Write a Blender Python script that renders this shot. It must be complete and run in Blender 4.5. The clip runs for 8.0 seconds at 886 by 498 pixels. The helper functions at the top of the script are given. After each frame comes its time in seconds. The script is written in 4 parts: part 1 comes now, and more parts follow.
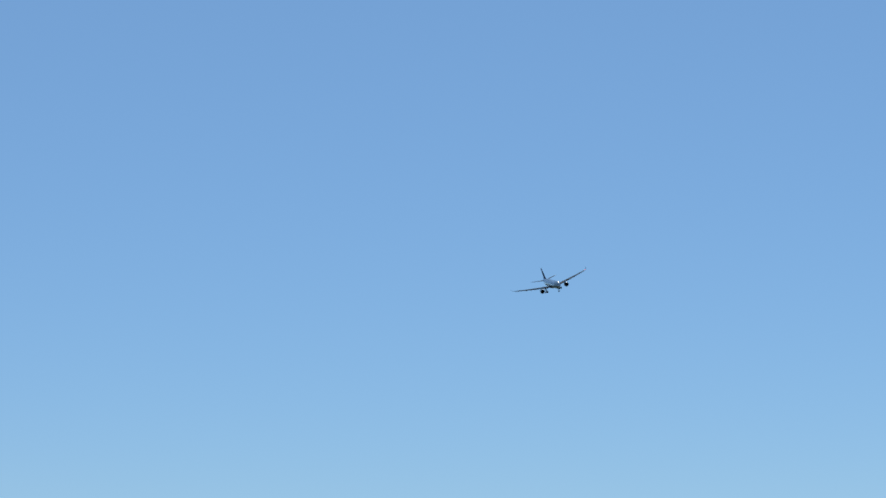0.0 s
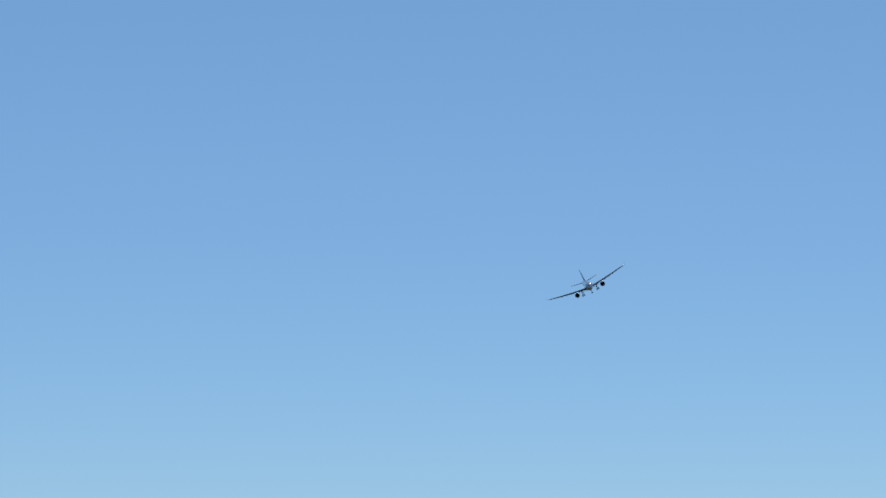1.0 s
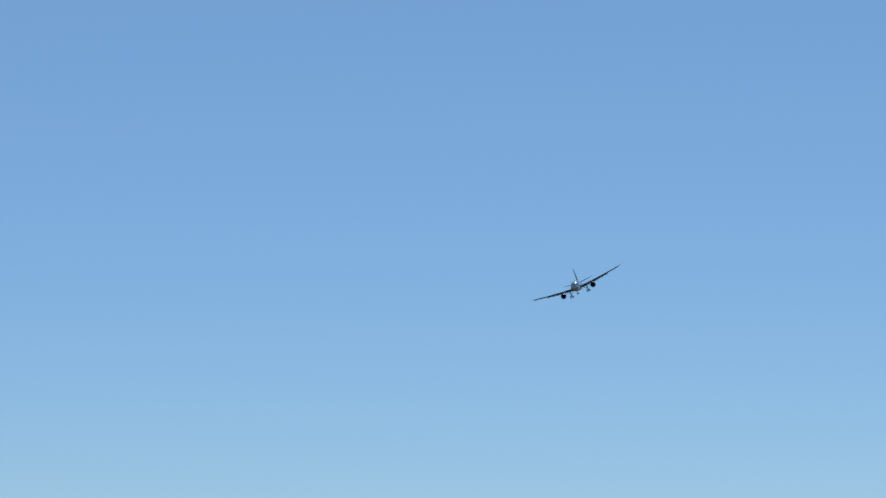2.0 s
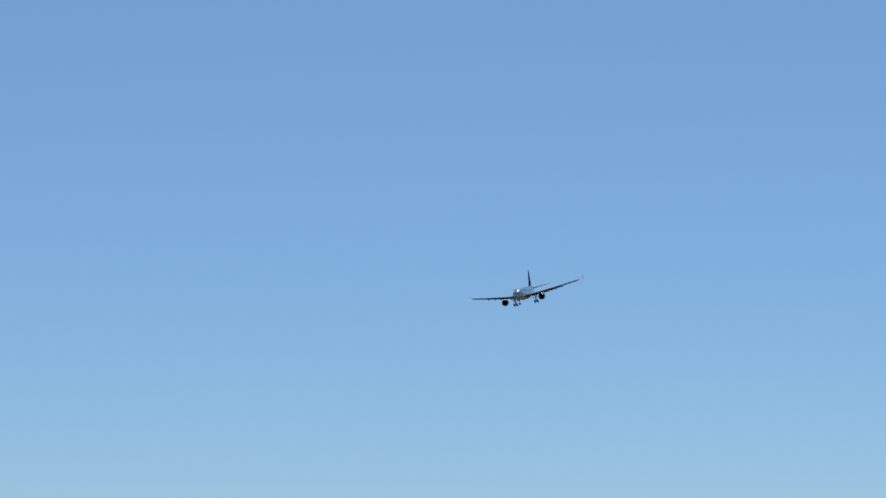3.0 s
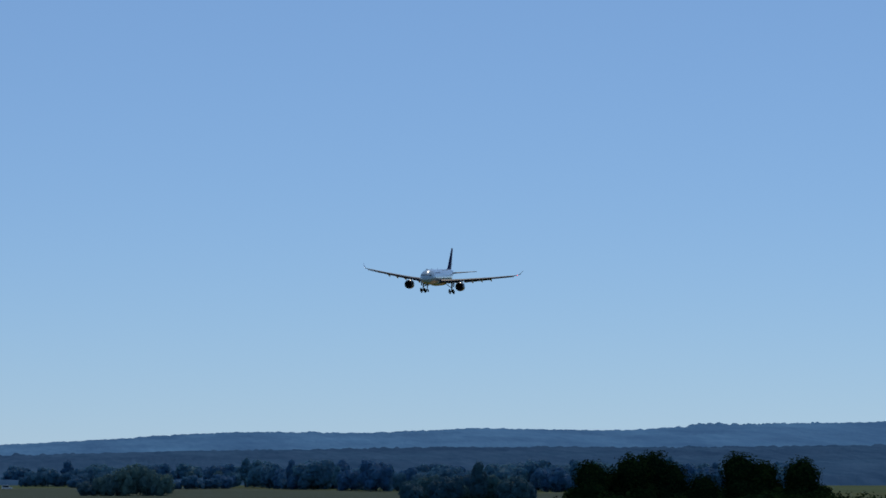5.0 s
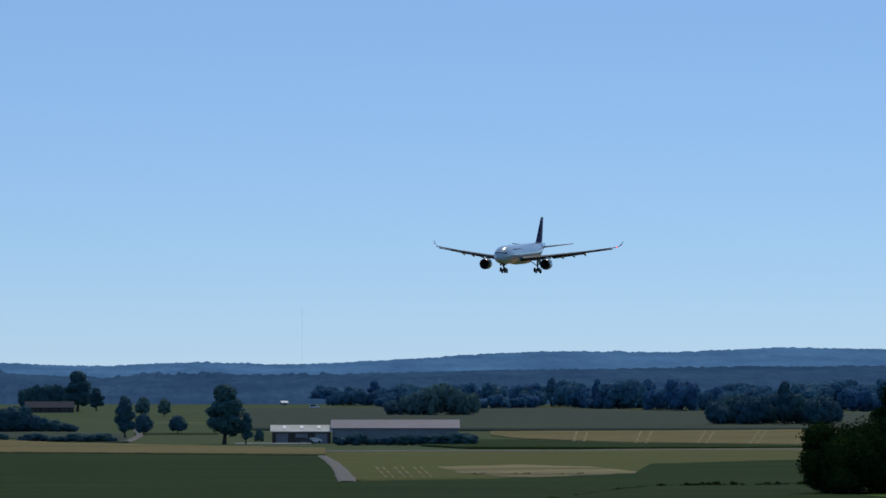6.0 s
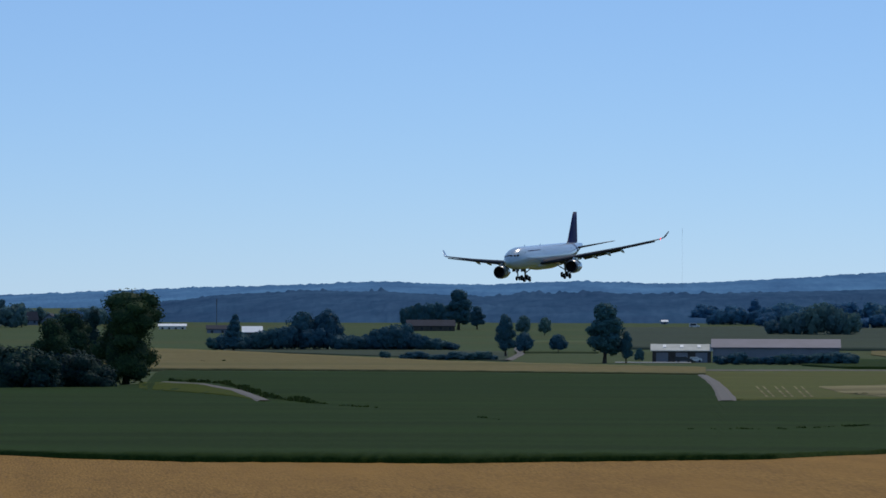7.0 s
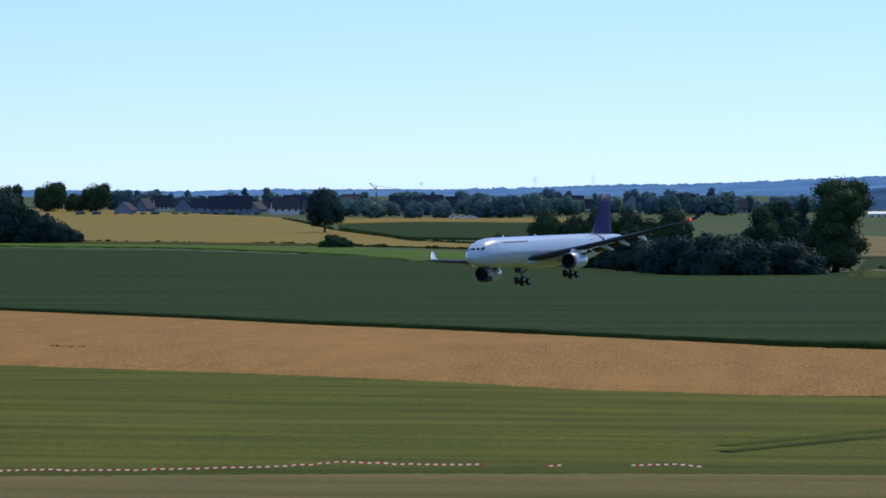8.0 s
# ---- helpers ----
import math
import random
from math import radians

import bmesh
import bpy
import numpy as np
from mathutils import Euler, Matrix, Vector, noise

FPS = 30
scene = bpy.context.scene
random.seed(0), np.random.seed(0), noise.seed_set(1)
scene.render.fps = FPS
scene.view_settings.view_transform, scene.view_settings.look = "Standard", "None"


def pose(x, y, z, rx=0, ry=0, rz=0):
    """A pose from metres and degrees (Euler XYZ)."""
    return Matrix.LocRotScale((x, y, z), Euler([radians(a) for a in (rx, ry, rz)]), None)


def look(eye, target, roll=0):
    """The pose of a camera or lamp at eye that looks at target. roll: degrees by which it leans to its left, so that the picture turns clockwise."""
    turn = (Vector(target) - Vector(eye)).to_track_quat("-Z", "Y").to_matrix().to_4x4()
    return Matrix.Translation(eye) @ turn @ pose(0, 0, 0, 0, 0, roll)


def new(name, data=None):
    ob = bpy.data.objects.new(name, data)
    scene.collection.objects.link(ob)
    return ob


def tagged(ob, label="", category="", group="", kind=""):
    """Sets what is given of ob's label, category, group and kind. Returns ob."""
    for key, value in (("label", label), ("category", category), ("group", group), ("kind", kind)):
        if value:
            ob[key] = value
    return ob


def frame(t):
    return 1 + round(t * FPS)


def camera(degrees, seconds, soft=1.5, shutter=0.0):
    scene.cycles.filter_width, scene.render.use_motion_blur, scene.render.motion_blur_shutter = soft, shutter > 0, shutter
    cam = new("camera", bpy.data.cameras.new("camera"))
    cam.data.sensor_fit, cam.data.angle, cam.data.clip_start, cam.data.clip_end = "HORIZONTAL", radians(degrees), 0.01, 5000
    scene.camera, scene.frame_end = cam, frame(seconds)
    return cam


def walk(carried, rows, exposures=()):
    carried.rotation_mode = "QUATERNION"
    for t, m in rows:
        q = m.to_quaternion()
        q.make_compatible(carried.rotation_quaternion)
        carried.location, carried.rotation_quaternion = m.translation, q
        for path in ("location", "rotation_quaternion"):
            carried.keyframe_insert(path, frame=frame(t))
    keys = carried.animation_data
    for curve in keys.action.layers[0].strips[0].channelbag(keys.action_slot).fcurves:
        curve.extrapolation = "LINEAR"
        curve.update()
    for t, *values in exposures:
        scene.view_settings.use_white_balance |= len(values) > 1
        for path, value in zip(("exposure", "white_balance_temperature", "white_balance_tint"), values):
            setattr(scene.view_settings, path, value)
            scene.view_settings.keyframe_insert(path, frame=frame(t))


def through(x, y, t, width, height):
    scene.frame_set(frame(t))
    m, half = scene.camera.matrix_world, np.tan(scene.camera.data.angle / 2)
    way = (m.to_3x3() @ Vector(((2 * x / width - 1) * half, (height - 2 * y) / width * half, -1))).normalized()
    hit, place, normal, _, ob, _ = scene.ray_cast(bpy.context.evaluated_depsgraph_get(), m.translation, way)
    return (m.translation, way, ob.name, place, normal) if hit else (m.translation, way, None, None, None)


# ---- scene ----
EYE = 6.0          # height of the lens over the landing strip

# time, bearing to the left of +y, pitch, roll of the camera on its tripod
CAM = (
    (0.0, -8.408, 5.396, 0.00),
    (0.3, -8.931, 5.030, 0.00),
    (0.5, -9.031, 4.986, 0.00),
    (0.8, -8.861, 5.061, 0.00),
    (1.0, -8.650, 5.097, 0.00),
    (1.1, -8.560, 5.090, 0.00),
    (1.2, -8.597, 5.030, 0.00),
    (1.3, -8.723, 4.940, 0.00),
    (1.4, -8.930, 5.060, 0.00),
    (1.5, -9.007, 5.128, 0.00),
    (1.7, -8.803, 4.974, 0.00),
    (2.8, -8.908, 4.686, 0.00),
    (3.0, -8.756, 4.676, 0.00),
    (3.2, -8.530, 4.745, 0.00),
    (3.3, -8.475, 4.700, 0.00),
    (3.5, -8.457, 4.521, 0.00),
    (3.8, -7.966, 4.115, 0.00),
    (4.0, -7.527, 4.079, 0.00),
    (4.2, -7.252, 4.131, 0.00),
    (5.3, -6.075, 2.112, -0.10),
    (5.4, -5.676, 1.856, -0.15),
    (5.5, -5.154, 1.731, -0.20),
    (5.6, -4.590, 1.650, -0.15),
    (5.7, -4.005, 1.583, -0.10),
    (5.8, -3.474, 1.605, -0.05),
    (5.9, -2.901, 1.688, 0.00),
    (6.0, -2.320, 1.768, 0.01),
    (6.1, -1.660, 1.700, 0.05),
    (6.2, -1.100, 1.583, 0.10),
    (6.3, -0.575, 1.605, 0.20),
    (6.4, -0.190, 1.625, 0.27),
    (6.5, 0.213, 1.630, 0.32),
    (6.6, 0.700, 1.430, 0.30),
    (6.7, 1.255, 1.100, 0.26),
    (6.8, 1.774, 0.840, 0.20),
    (6.9, 2.440, 0.700, 0.16),
    (7.0, 3.182, 0.588, 0.14),
    (7.1, 3.920, 0.515, 0.00),
    (7.2, 4.685, 0.425, -0.15),
    (7.3, 5.440, 0.245, -0.08),
    (7.4, 6.190, 0.060, 0.00),
    (7.5, 7.030, -0.125, 0.02),
    (7.6, 8.050, -0.360, 0.05),
    (7.7, 9.140, -0.556, 0.10),
    (7.8, 10.320, -0.755, -0.05),
    (7.9, 11.850, -0.920, -0.09),
    (8.0, 13.430, -1.040, -0.08),
)

# time, place from the lens, turn of the model aircraft
FLIGHT = (
    (0.0, 34.37, 195.33, 17.00, 17.3, 7.6, -89.6),
    (0.5, 34.47, 186.75, 15.80, 18.6, 6.5, -92.7),
    (1.0, 33.65, 177.30, 14.44, 25.1, 6.7, -97.8),
    (1.5, 31.87, 166.36, 13.13, 25.4, 6.6, -100.2),
    (1.7, 31.06, 162.20, 12.58, 23.9, 5.8, -101.6),
    (2.8, 24.42, 136.02, 9.96, 14.1, 6.2, -107.6),
    (3.0, 23.11, 131.82, 9.46, 9.6, 6.1, -107.8),
    (3.5, 20.01, 122.51, 8.19, -4.0, 5.8, -107.6),
    (4.0, 16.87, 113.14, 6.99, -8.8, 5.6, -108.3),
    (4.2, 15.53, 108.91, 6.58, -6.7, 5.4, -107.7),
    (5.3, 9.65, 93.07, 3.57, -3.0, 2.8, -105.9),
    (5.5, 8.27, 89.86, 3.19, -5.9, 2.8, -106.0),
    (6.0, 4.92, 81.17, 2.43, -0.8, 3.1, -106.5),
    (6.5, 1.54, 73.37, 1.56, 4.6, 3.2, -105.0),
    (6.8, -0.52, 69.30, 0.93, 1.5, 2.6, -105.3),
    (7.0, -1.96, 66.77, 0.58, 4.4, 2.2, -105.6),
    (7.5, -5.85, 57.57, -0.20, 12.7, 1.6, -105.5),
    (8.0, -10.54, 49.99, -0.94, 8.2, 0.4, -106.0),
)

# time, exposure, white balance in kelvin and tint
EXPOSURES = [(0.0, -0.37, 6430, 4), (4.2, -0.47, 6460, 7), (5.3, -0.46, 6500, 11), (6.0, -0.24, 6480, 11), (7.0, -0.19, 6430, 12), (7.5, -0.06, 6380, 14), (8.0, 0.41, 6350, 20)]

cam = camera(12.78, 8.0, soft=1.6)
walk(cam, [(t, pose(0, 0, EYE, 90 + p, 0, b) @ pose(0, 0, 0, 0, 0, r)) for t, b, p, r in CAM], EXPOSURES)

# ---- sky and sun ----
SUN_BEARING, SUN_HEIGHT = -19.0, 45.0
world = bpy.data.worlds.new("sky")
scene.world = world
world.use_nodes = True
wn = world.node_tree.nodes
sky = wn.new("ShaderNodeTexSky")
sky.sky_type = "NISHITA"
sky.sun_disc = False
sky.sun_elevation, sky.sun_rotation = radians(SUN_HEIGHT), radians(-SUN_BEARING)
sky.air_density, sky.dust_density, sky.ozone_density, sky.altitude = 0.7, 0.0, 9.0, 1000
haze = wn.new("ShaderNodeMix")       # summer haze evens the sky out
haze.data_type = "RGBA"
haze.inputs[0].default_value, haze.inputs[7].default_value = 0.42, (2.8, 4.7, 7.5, 1)
world.node_tree.links.new(sky.outputs[0], haze.inputs[6])
world.node_tree.links.new(haze.outputs[2], wn["Background"].inputs[0])
wn["Background"].inputs[1].default_value = 0.11

sb, sh = radians(SUN_BEARING), radians(SUN_HEIGHT)
sun = new("sun", bpy.data.lights.new("sun", "SUN"))
sun.data.energy, sun.data.angle, sun.data.color = 2.25, radians(0.5), (1.0, 0.90, 0.74)
sun.matrix_world = look((-math.sin(sb) * math.cos(sh) * 50, math.cos(sb) * math.cos(sh) * 50, math.sin(sh) * 50), (0, 0, 0))


# ---- materials ----
def material(name, rough=0.8, metal=0.0):
    m = bpy.data.materials.new(name)
    m.use_nodes = True
    b = m.node_tree.nodes["Principled BSDF"]
    b.inputs["Roughness"].default_value, b.inputs["Metallic"].default_value = rough, metal
    return m, m.node_tree, b


def noise_node(nt, scale, detail=4.0, stretch=(1, 1, 1), turn=0.0):
    n, l = nt.nodes, nt.links
    g = n.new("ShaderNodeNewGeometry")
    mp = n.new("ShaderNodeMapping")
    mp.vector_type = "TEXTURE"
    mp.inputs["Scale"].default_value = tuple(1 / v for v in stretch)
    mp.inputs["Rotation"].default_value = (0, 0, radians(turn))
    l.new(g.outputs["Position"], mp.inputs["Vector"])
    t = n.new("ShaderNodeTexNoise")
    t.inputs["Scale"].default_value, t.inputs["Detail"].default_value = scale, detail
    l.new(mp.outputs[0], t.inputs["Vector"])
    return t


def ramp(nt, fac, stops):
    r = nt.nodes.new("ShaderNodeValToRGB")
    e = r.color_ramp.elements
    while len(e) < len(stops):
        e.new(0.5)
    for k, (p, c) in zip(e, stops):
        k.position, k.color = p, (*c, 1)
    nt.links.new(fac, r.inputs[0])
    return r


def mixed(nt, fac, a, b, mode="MIX"):
    x = nt.nodes.new("ShaderNodeMix")
    x.data_type, x.blend_type = "RGBA", mode
    for sock, v in ((x.inputs[0], fac), (x.inputs[6], a), (x.inputs[7], b)):
        if isinstance(v, (int, float)):
            sock.default_value = v
        elif isinstance(v, tuple):
            sock.default_value = (*v, 1)
        else:
            nt.links.new(v, sock)
    return x.outputs[2]


def bumped(nt, b, height, strength, distance):
    u = nt.nodes.new("ShaderNodeBump")
    u.inputs["Strength"].default_value, u.inputs["Distance"].default_value = strength, distance
    nt.links.new(height, u.inputs["Height"])
    nt.links.new(u.outputs[0], b.inputs["Normal"])


def field_material(name, dark, light, patch, fine=3.0, broad=0.02, stretch=(1, 1, 1), relief=0.15, grain=1.0, turn=0.0, contrast=1.0, sheen=0.035):
    """Crop or grass: fine grain over broad patches, with a third colour in stains."""
    m, nt, b = material(name, 0.95)
    b.inputs["Specular IOR Level"].default_value = sheen
    f = noise_node(nt, fine, 6.0, (1, grain, 1), turn)
    w = noise_node(nt, broad, 5.0, stretch, turn)
    s = noise_node(nt, broad * 7, 4.0, stretch, turn)
    base = ramp(nt, f.outputs[0], ((0.32, dark), (0.68, light))).outputs[0]
    mask = ramp(nt, w.outputs[0], ((0.45, (0, 0, 0)), (0.68, (1, 1, 1)))).outputs[0]
    c = mixed(nt, mask, base, patch)
    streak = ramp(nt, s.outputs[0], ((0.3, (1 - 0.18 * contrast,) * 3), (0.7, (1 + 0.1 * contrast, 1 + 0.1 * contrast, 1 + 0.08 * contrast)))).outputs[0]
    c = mixed(nt, 0.7, c, streak, "MULTIPLY")
    nt.links.new(c, b.inputs["Base Color"])
    bumped(nt, b, f.outputs[0], 0.8, relief)
    return m


def leaf_material(name, dark, light, through=0.25, gloss=0.03):
    m, nt, b = material(name, 0.65)
    b.inputs["Specular IOR Level"].default_value = gloss
    g, o = nt.nodes.new("ShaderNodeNewGeometry"), nt.nodes.new("ShaderNodeObjectInfo")
    c = ramp(nt, g.outputs["Random Per Island"], ((0.0, dark), (1.0, light))).outputs[0]
    tint = ramp(nt, o.outputs["Random"], ((0.0, (0.78, 0.86, 0.95)), (1.0, (1.12, 1.1, 0.88)))).outputs[0]
    c = mixed(nt, 1.0, c, tint, "MULTIPLY")
    nt.links.new(c, b.inputs["Base Color"])
    t = nt.nodes.new("ShaderNodeBsdfTranslucent")
    nt.links.new(c, t.inputs[0])
    x = nt.nodes.new("ShaderNodeMixShader")
    x.inputs[0].default_value = through
    nt.links.new(b.outputs[0], x.inputs[1])
    nt.links.new(t.outputs[0], x.inputs[2])
    nt.links.new(x.outputs[0], nt.nodes["Material Output"].inputs[0])
    return m


def plain_material(name, colour, rough=0.6, metal=0.0, vary=0.12, scale=3.0, coat=0.0):
    m, nt, b = material(name, rough, metal)
    w = noise_node(nt, scale, 5.0)
    lo, hi = tuple(v * (1 - vary) for v in colour), tuple(min(1, v * (1 + vary)) for v in colour)
    nt.links.new(ramp(nt, w.outputs[0], ((0.3, lo), (0.7, hi))).outputs[0], b.inputs["Base Color"])
    b.inputs["Coat Weight"].default_value = coat
    b.inputs["Coat Roughness"].default_value = 0.06
    return m


def glow_material(name, colour, strength):
    m, nt, b = material(name, 0.3)
    b.inputs["Base Color"].default_value = (*colour, 1)
    b.inputs["Emission Color"].default_value = (*colour, 1)
    b.inputs["Emission Strength"].default_value = strength
    return m


GRASS = field_material("mown_grass", (0.060, 0.074, 0.005), (0.104, 0.116, 0.010), (0.112, 0.106, 0.014), 9.0, 0.06, (0.22, 1.6, 1), 0.06, 0.35, 0, 3.0, 0.05)
RUT = field_material("dark_rut_grass", (0.016, 0.028, 0.003), (0.036, 0.052, 0.006), (0.050, 0.062, 0.008), 7.0, 0.3, (1, 1, 1), 0.05, 1.0, 0, 1.5, 0.04)
LONG_GRASS = field_material("long_dark_grass", (0.032, 0.050, 0.004), (0.066, 0.086, 0.007), (0.070, 0.082, 0.010), 7.0, 0.2, (0.3, 1.4, 1), 0.08, 0.4, 0, 1.5)
DIRT = field_material("dry_trampled_grass", (0.105, 0.090, 0.028), (0.165, 0.140, 0.050), (0.09, 0.09, 0.018), 8.0, 0.2, (0.3, 1.6, 1), 0.05)
WHEAT = field_material("ripe_wheat", (0.190, 0.103, 0.027), (0.355, 0.195, 0.050), (0.31, 0.165, 0.040), 13.0, 0.10, (1.0, 0.16, 1), 0.04, 0.09, 10, 1.1, 0.06)
CROP = field_material("green_crop", (0.015, 0.036, 0.007), (0.033, 0.058, 0.011), (0.020, 0.045, 0.009), 6.0, 0.012, (0.3, 1.2, 1), 0.08, 0.4, 0, 2.2, 0.03)
GOLD = field_material("golden_field", (0.18, 0.135, 0.032), (0.27, 0.20, 0.052), (0.21, 0.17, 0.05), 0.6, 0.008, (0.4, 1, 1), 0.3)
STRAW = field_material("pale_stubble", (0.145, 0.120, 0.050), (0.215, 0.175, 0.076), (0.13, 0.125, 0.05), 0.5, 0.01, (0.5, 1, 1), 0.3)
SAND = field_material("flattened_straw", (0.22, 0.185, 0.09), (0.30, 0.255, 0.13), (0.09, 0.085, 0.04), 0.4, 0.035, (0.6, 1.4, 1), 0.2)
MEADOW = field_material("meadow", (0.050, 0.080, 0.034), (0.086, 0.116, 0.050), (0.085, 0.098, 0.042), 0.8, 0.006, (0.5, 1, 1), 0.3)
LUSH = field_material("lush_verge", (0.050, 0.105, 0.014), (0.090, 0.150, 0.022), (0.060, 0.10, 0.018), 1.2, 0.03, (0.4, 1, 1), 0.3)
PASTURE = field_material("grey_green_field", (0.044, 0.062, 0.044), (0.070, 0.090, 0.064), (0.060, 0.078, 0.05), 0.5, 0.006, (0.4, 1, 1), 0.3)
PALE = field_material("pale_green_corn", (0.080, 0.092, 0.026), (0.125, 0.132, 0.040), (0.11, 0.11, 0.035), 0.8, 0.01, (0.4, 1, 1), 0.2)
GRAVEL = plain_material("pale_gravel", (0.108, 0.096, 0.082), 0.95, 0, 0.25, 0.6)
WEED = leaf_material("weed_leaves", (0.026, 0.044, 0.012), (0.055, 0.080, 0.024))
LEAF = leaf_material("broad_leaves", (0.022, 0.048, 0.032), (0.056, 0.092, 0.038), 0.12)
# dark leaves with the blue of haze and skylight mixed into the colour
LEAF_DARK_HAZE = leaf_material("dark_hazed_leaves", (0.014, 0.037, 0.044), (0.034, 0.066, 0.050), 0.10)
# darker copy of the leaves: shade against the sun put into the colour
LEAF_SHADED = leaf_material("shaded_leaves", (0.008, 0.020, 0.009), (0.022, 0.042, 0.013), 0.10, 0.0)
# haze of distance painted into these three leaf colours as added blue
LEAF_MID_HAZE = leaf_material("hazed_field_leaves", (0.038, 0.112, 0.160), (0.062, 0.140, 0.168), 0.28)
LEAF_FAR_HAZE = leaf_material("hazed_far_leaves", (0.078, 0.162, 0.198), (0.130, 0.222, 0.230), 0.40)
LEAF_WOOD_HAZE = leaf_material("hazed_woodland_leaves", (0.064, 0.178, 0.312), (0.078, 0.200, 0.330), 0.42)
BARK = plain_material("bark", (0.06, 0.048, 0.036), 0.9, 0, 0.3, 2.0)


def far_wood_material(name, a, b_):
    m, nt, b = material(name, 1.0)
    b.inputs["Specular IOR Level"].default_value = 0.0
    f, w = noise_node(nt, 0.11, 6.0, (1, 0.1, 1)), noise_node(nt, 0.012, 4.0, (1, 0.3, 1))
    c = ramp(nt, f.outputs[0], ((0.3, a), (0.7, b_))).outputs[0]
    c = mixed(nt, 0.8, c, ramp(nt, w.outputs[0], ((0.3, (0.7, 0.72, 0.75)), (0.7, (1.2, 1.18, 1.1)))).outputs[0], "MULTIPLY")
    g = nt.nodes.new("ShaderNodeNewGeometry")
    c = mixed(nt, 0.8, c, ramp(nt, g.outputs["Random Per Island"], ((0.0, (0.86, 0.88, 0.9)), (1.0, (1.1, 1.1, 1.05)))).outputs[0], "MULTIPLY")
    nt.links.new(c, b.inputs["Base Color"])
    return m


# the blue of these woods is aerial haze put into their base colour
WOOD_MID_HAZE = far_wood_material("hazed_wooded_ridge", (0.038, 0.088, 0.165), (0.058, 0.116, 0.206))
WOOD_FAR_HAZE = far_wood_material("hazed_wooded_hill", (0.088, 0.200, 0.360), (0.112, 0.236, 0.405))


# ---- helpers for building ----
def part(name, bm, mat, parent=None, label="", smooth=False):
    me = bpy.data.meshes.new(name)
    bm.to_mesh(me)
    bm.free()
    for p in me.polygons:
        p.use_smooth = smooth
    for k in (mat if isinstance(mat, (list, tuple)) else (mat,)):
        me.materials.append(k)
    ob = new(name, me)
    if parent:
        ob.parent = parent
    return tagged(ob, label)


def mesh_from(verts, faces):
    bm = bmesh.new()
    vs = [bm.verts.new(v) for v in verts]
    for f in faces:
        bm.faces.new([vs[i] for i in f])
    return bm


def add_box(bm, x0, x1, y0, y1, z0, z1):
    vs = [bm.verts.new(v) for v in ((x0, y0, z0), (x1, y0, z0), (x1, y1, z0), (x0, y1, z0), (x0, y0, z1), (x1, y0, z1), (x1, y1, z1), (x0, y1, z1))]
    for f in ((3, 2, 1, 0), (4, 5, 6, 7), (0, 1, 5, 4), (1, 2, 6, 5), (2, 3, 7, 6), (3, 0, 4, 7)):
        bm.faces.new([vs[i] for i in f])


def box(*a):
    bm = bmesh.new()
    add_box(bm, *a)
    return bm


def add_loft(bm, rings, cap=True):
    """Skin a list of closed rings of equal length."""
    rows = [[bm.verts.new(v) for v in r] for r in rings]
    n = len(rows[0])
    for a, b in zip(rows, rows[1:]):
        for i in range(n):
            bm.faces.new((a[i], a[(i + 1) % n], b[(i + 1) % n], b[i]))
    if cap:
        bm.faces.new(rows[0][::-1])
        bm.faces.new(rows[-1])


def tube(points, radii, sides=8):
    """A bent round bar along points."""
    bm = bmesh.new()
    add_tube(bm, points, radii, sides)
    return bm


def add_tube(bm, points, radii, sides=8):
    rings = []
    pts = [Vector(p) for p in points]
    for i, p in enumerate(pts):
        d = (pts[min(i + 1, len(pts) - 1)] - pts[max(i - 1, 0)]).normalized()
        q = d.to_track_quat("Z", "Y")
        rings.append([p + q @ Vector((math.cos(a) * radii[i], math.sin(a) * radii[i], 0)) for a in (2 * math.pi * k / sides for k in range(sides))])
    add_loft(bm, rings)


# ---- the lie of the land ----
# distance from the lens and how steeply one looks down on the ground there
SLOPES = ((80, 4.3), (115, 3.08), (150, 2.45), (220, 2.05), (310, 1.75), (420, 1.55), (600, 1.35), (800, 1.2), (1050, 1.05), (1400, 0.85), (2000, 0.6), (2400, 0.5), (3000, 0.36), (3200, 0.33))
LOG_D = np.log([d for d, _ in SLOPES])
TAN = np.tan(np.radians([a for _, a in SLOPES]))


def ground(d):
    """Height of the ground at a distance from the camera's foot."""
    if d < 80:
        return EYE - (1.65 + (6.015 - 1.65) * (d / 80) ** 0.45)
    if d > 3200:
        return EYE - 3200 * TAN[-1] - (d - 3200) * 0.0005
    return EYE - d * float(np.interp(math.log(d), LOG_D, TAN))


# bearings as first laid out, and as shifted to fit the camera's view
VIEW_WARP = ((-180, -180), (0.3, 0.3), (1.46, 1.51), (1.95, 2.0), (6.15, 5.94), (6.47, 6.21), (7.93, 7.76), (10, 9.85), (13, 12.85), (15.3, 15.14), (17, 16.93), (18.4, 18.42), (26, 26), (180, 180))


def bearing(b):
    return float(np.interp(b, [k for k, _ in VIEW_WARP], [v for _, v in VIEW_WARP]))


def polar(b, d, up=0.0):
    a = radians(bearing(b))
    return Vector((-math.sin(a) * d, math.cos(a) * d, ground(d) + up))


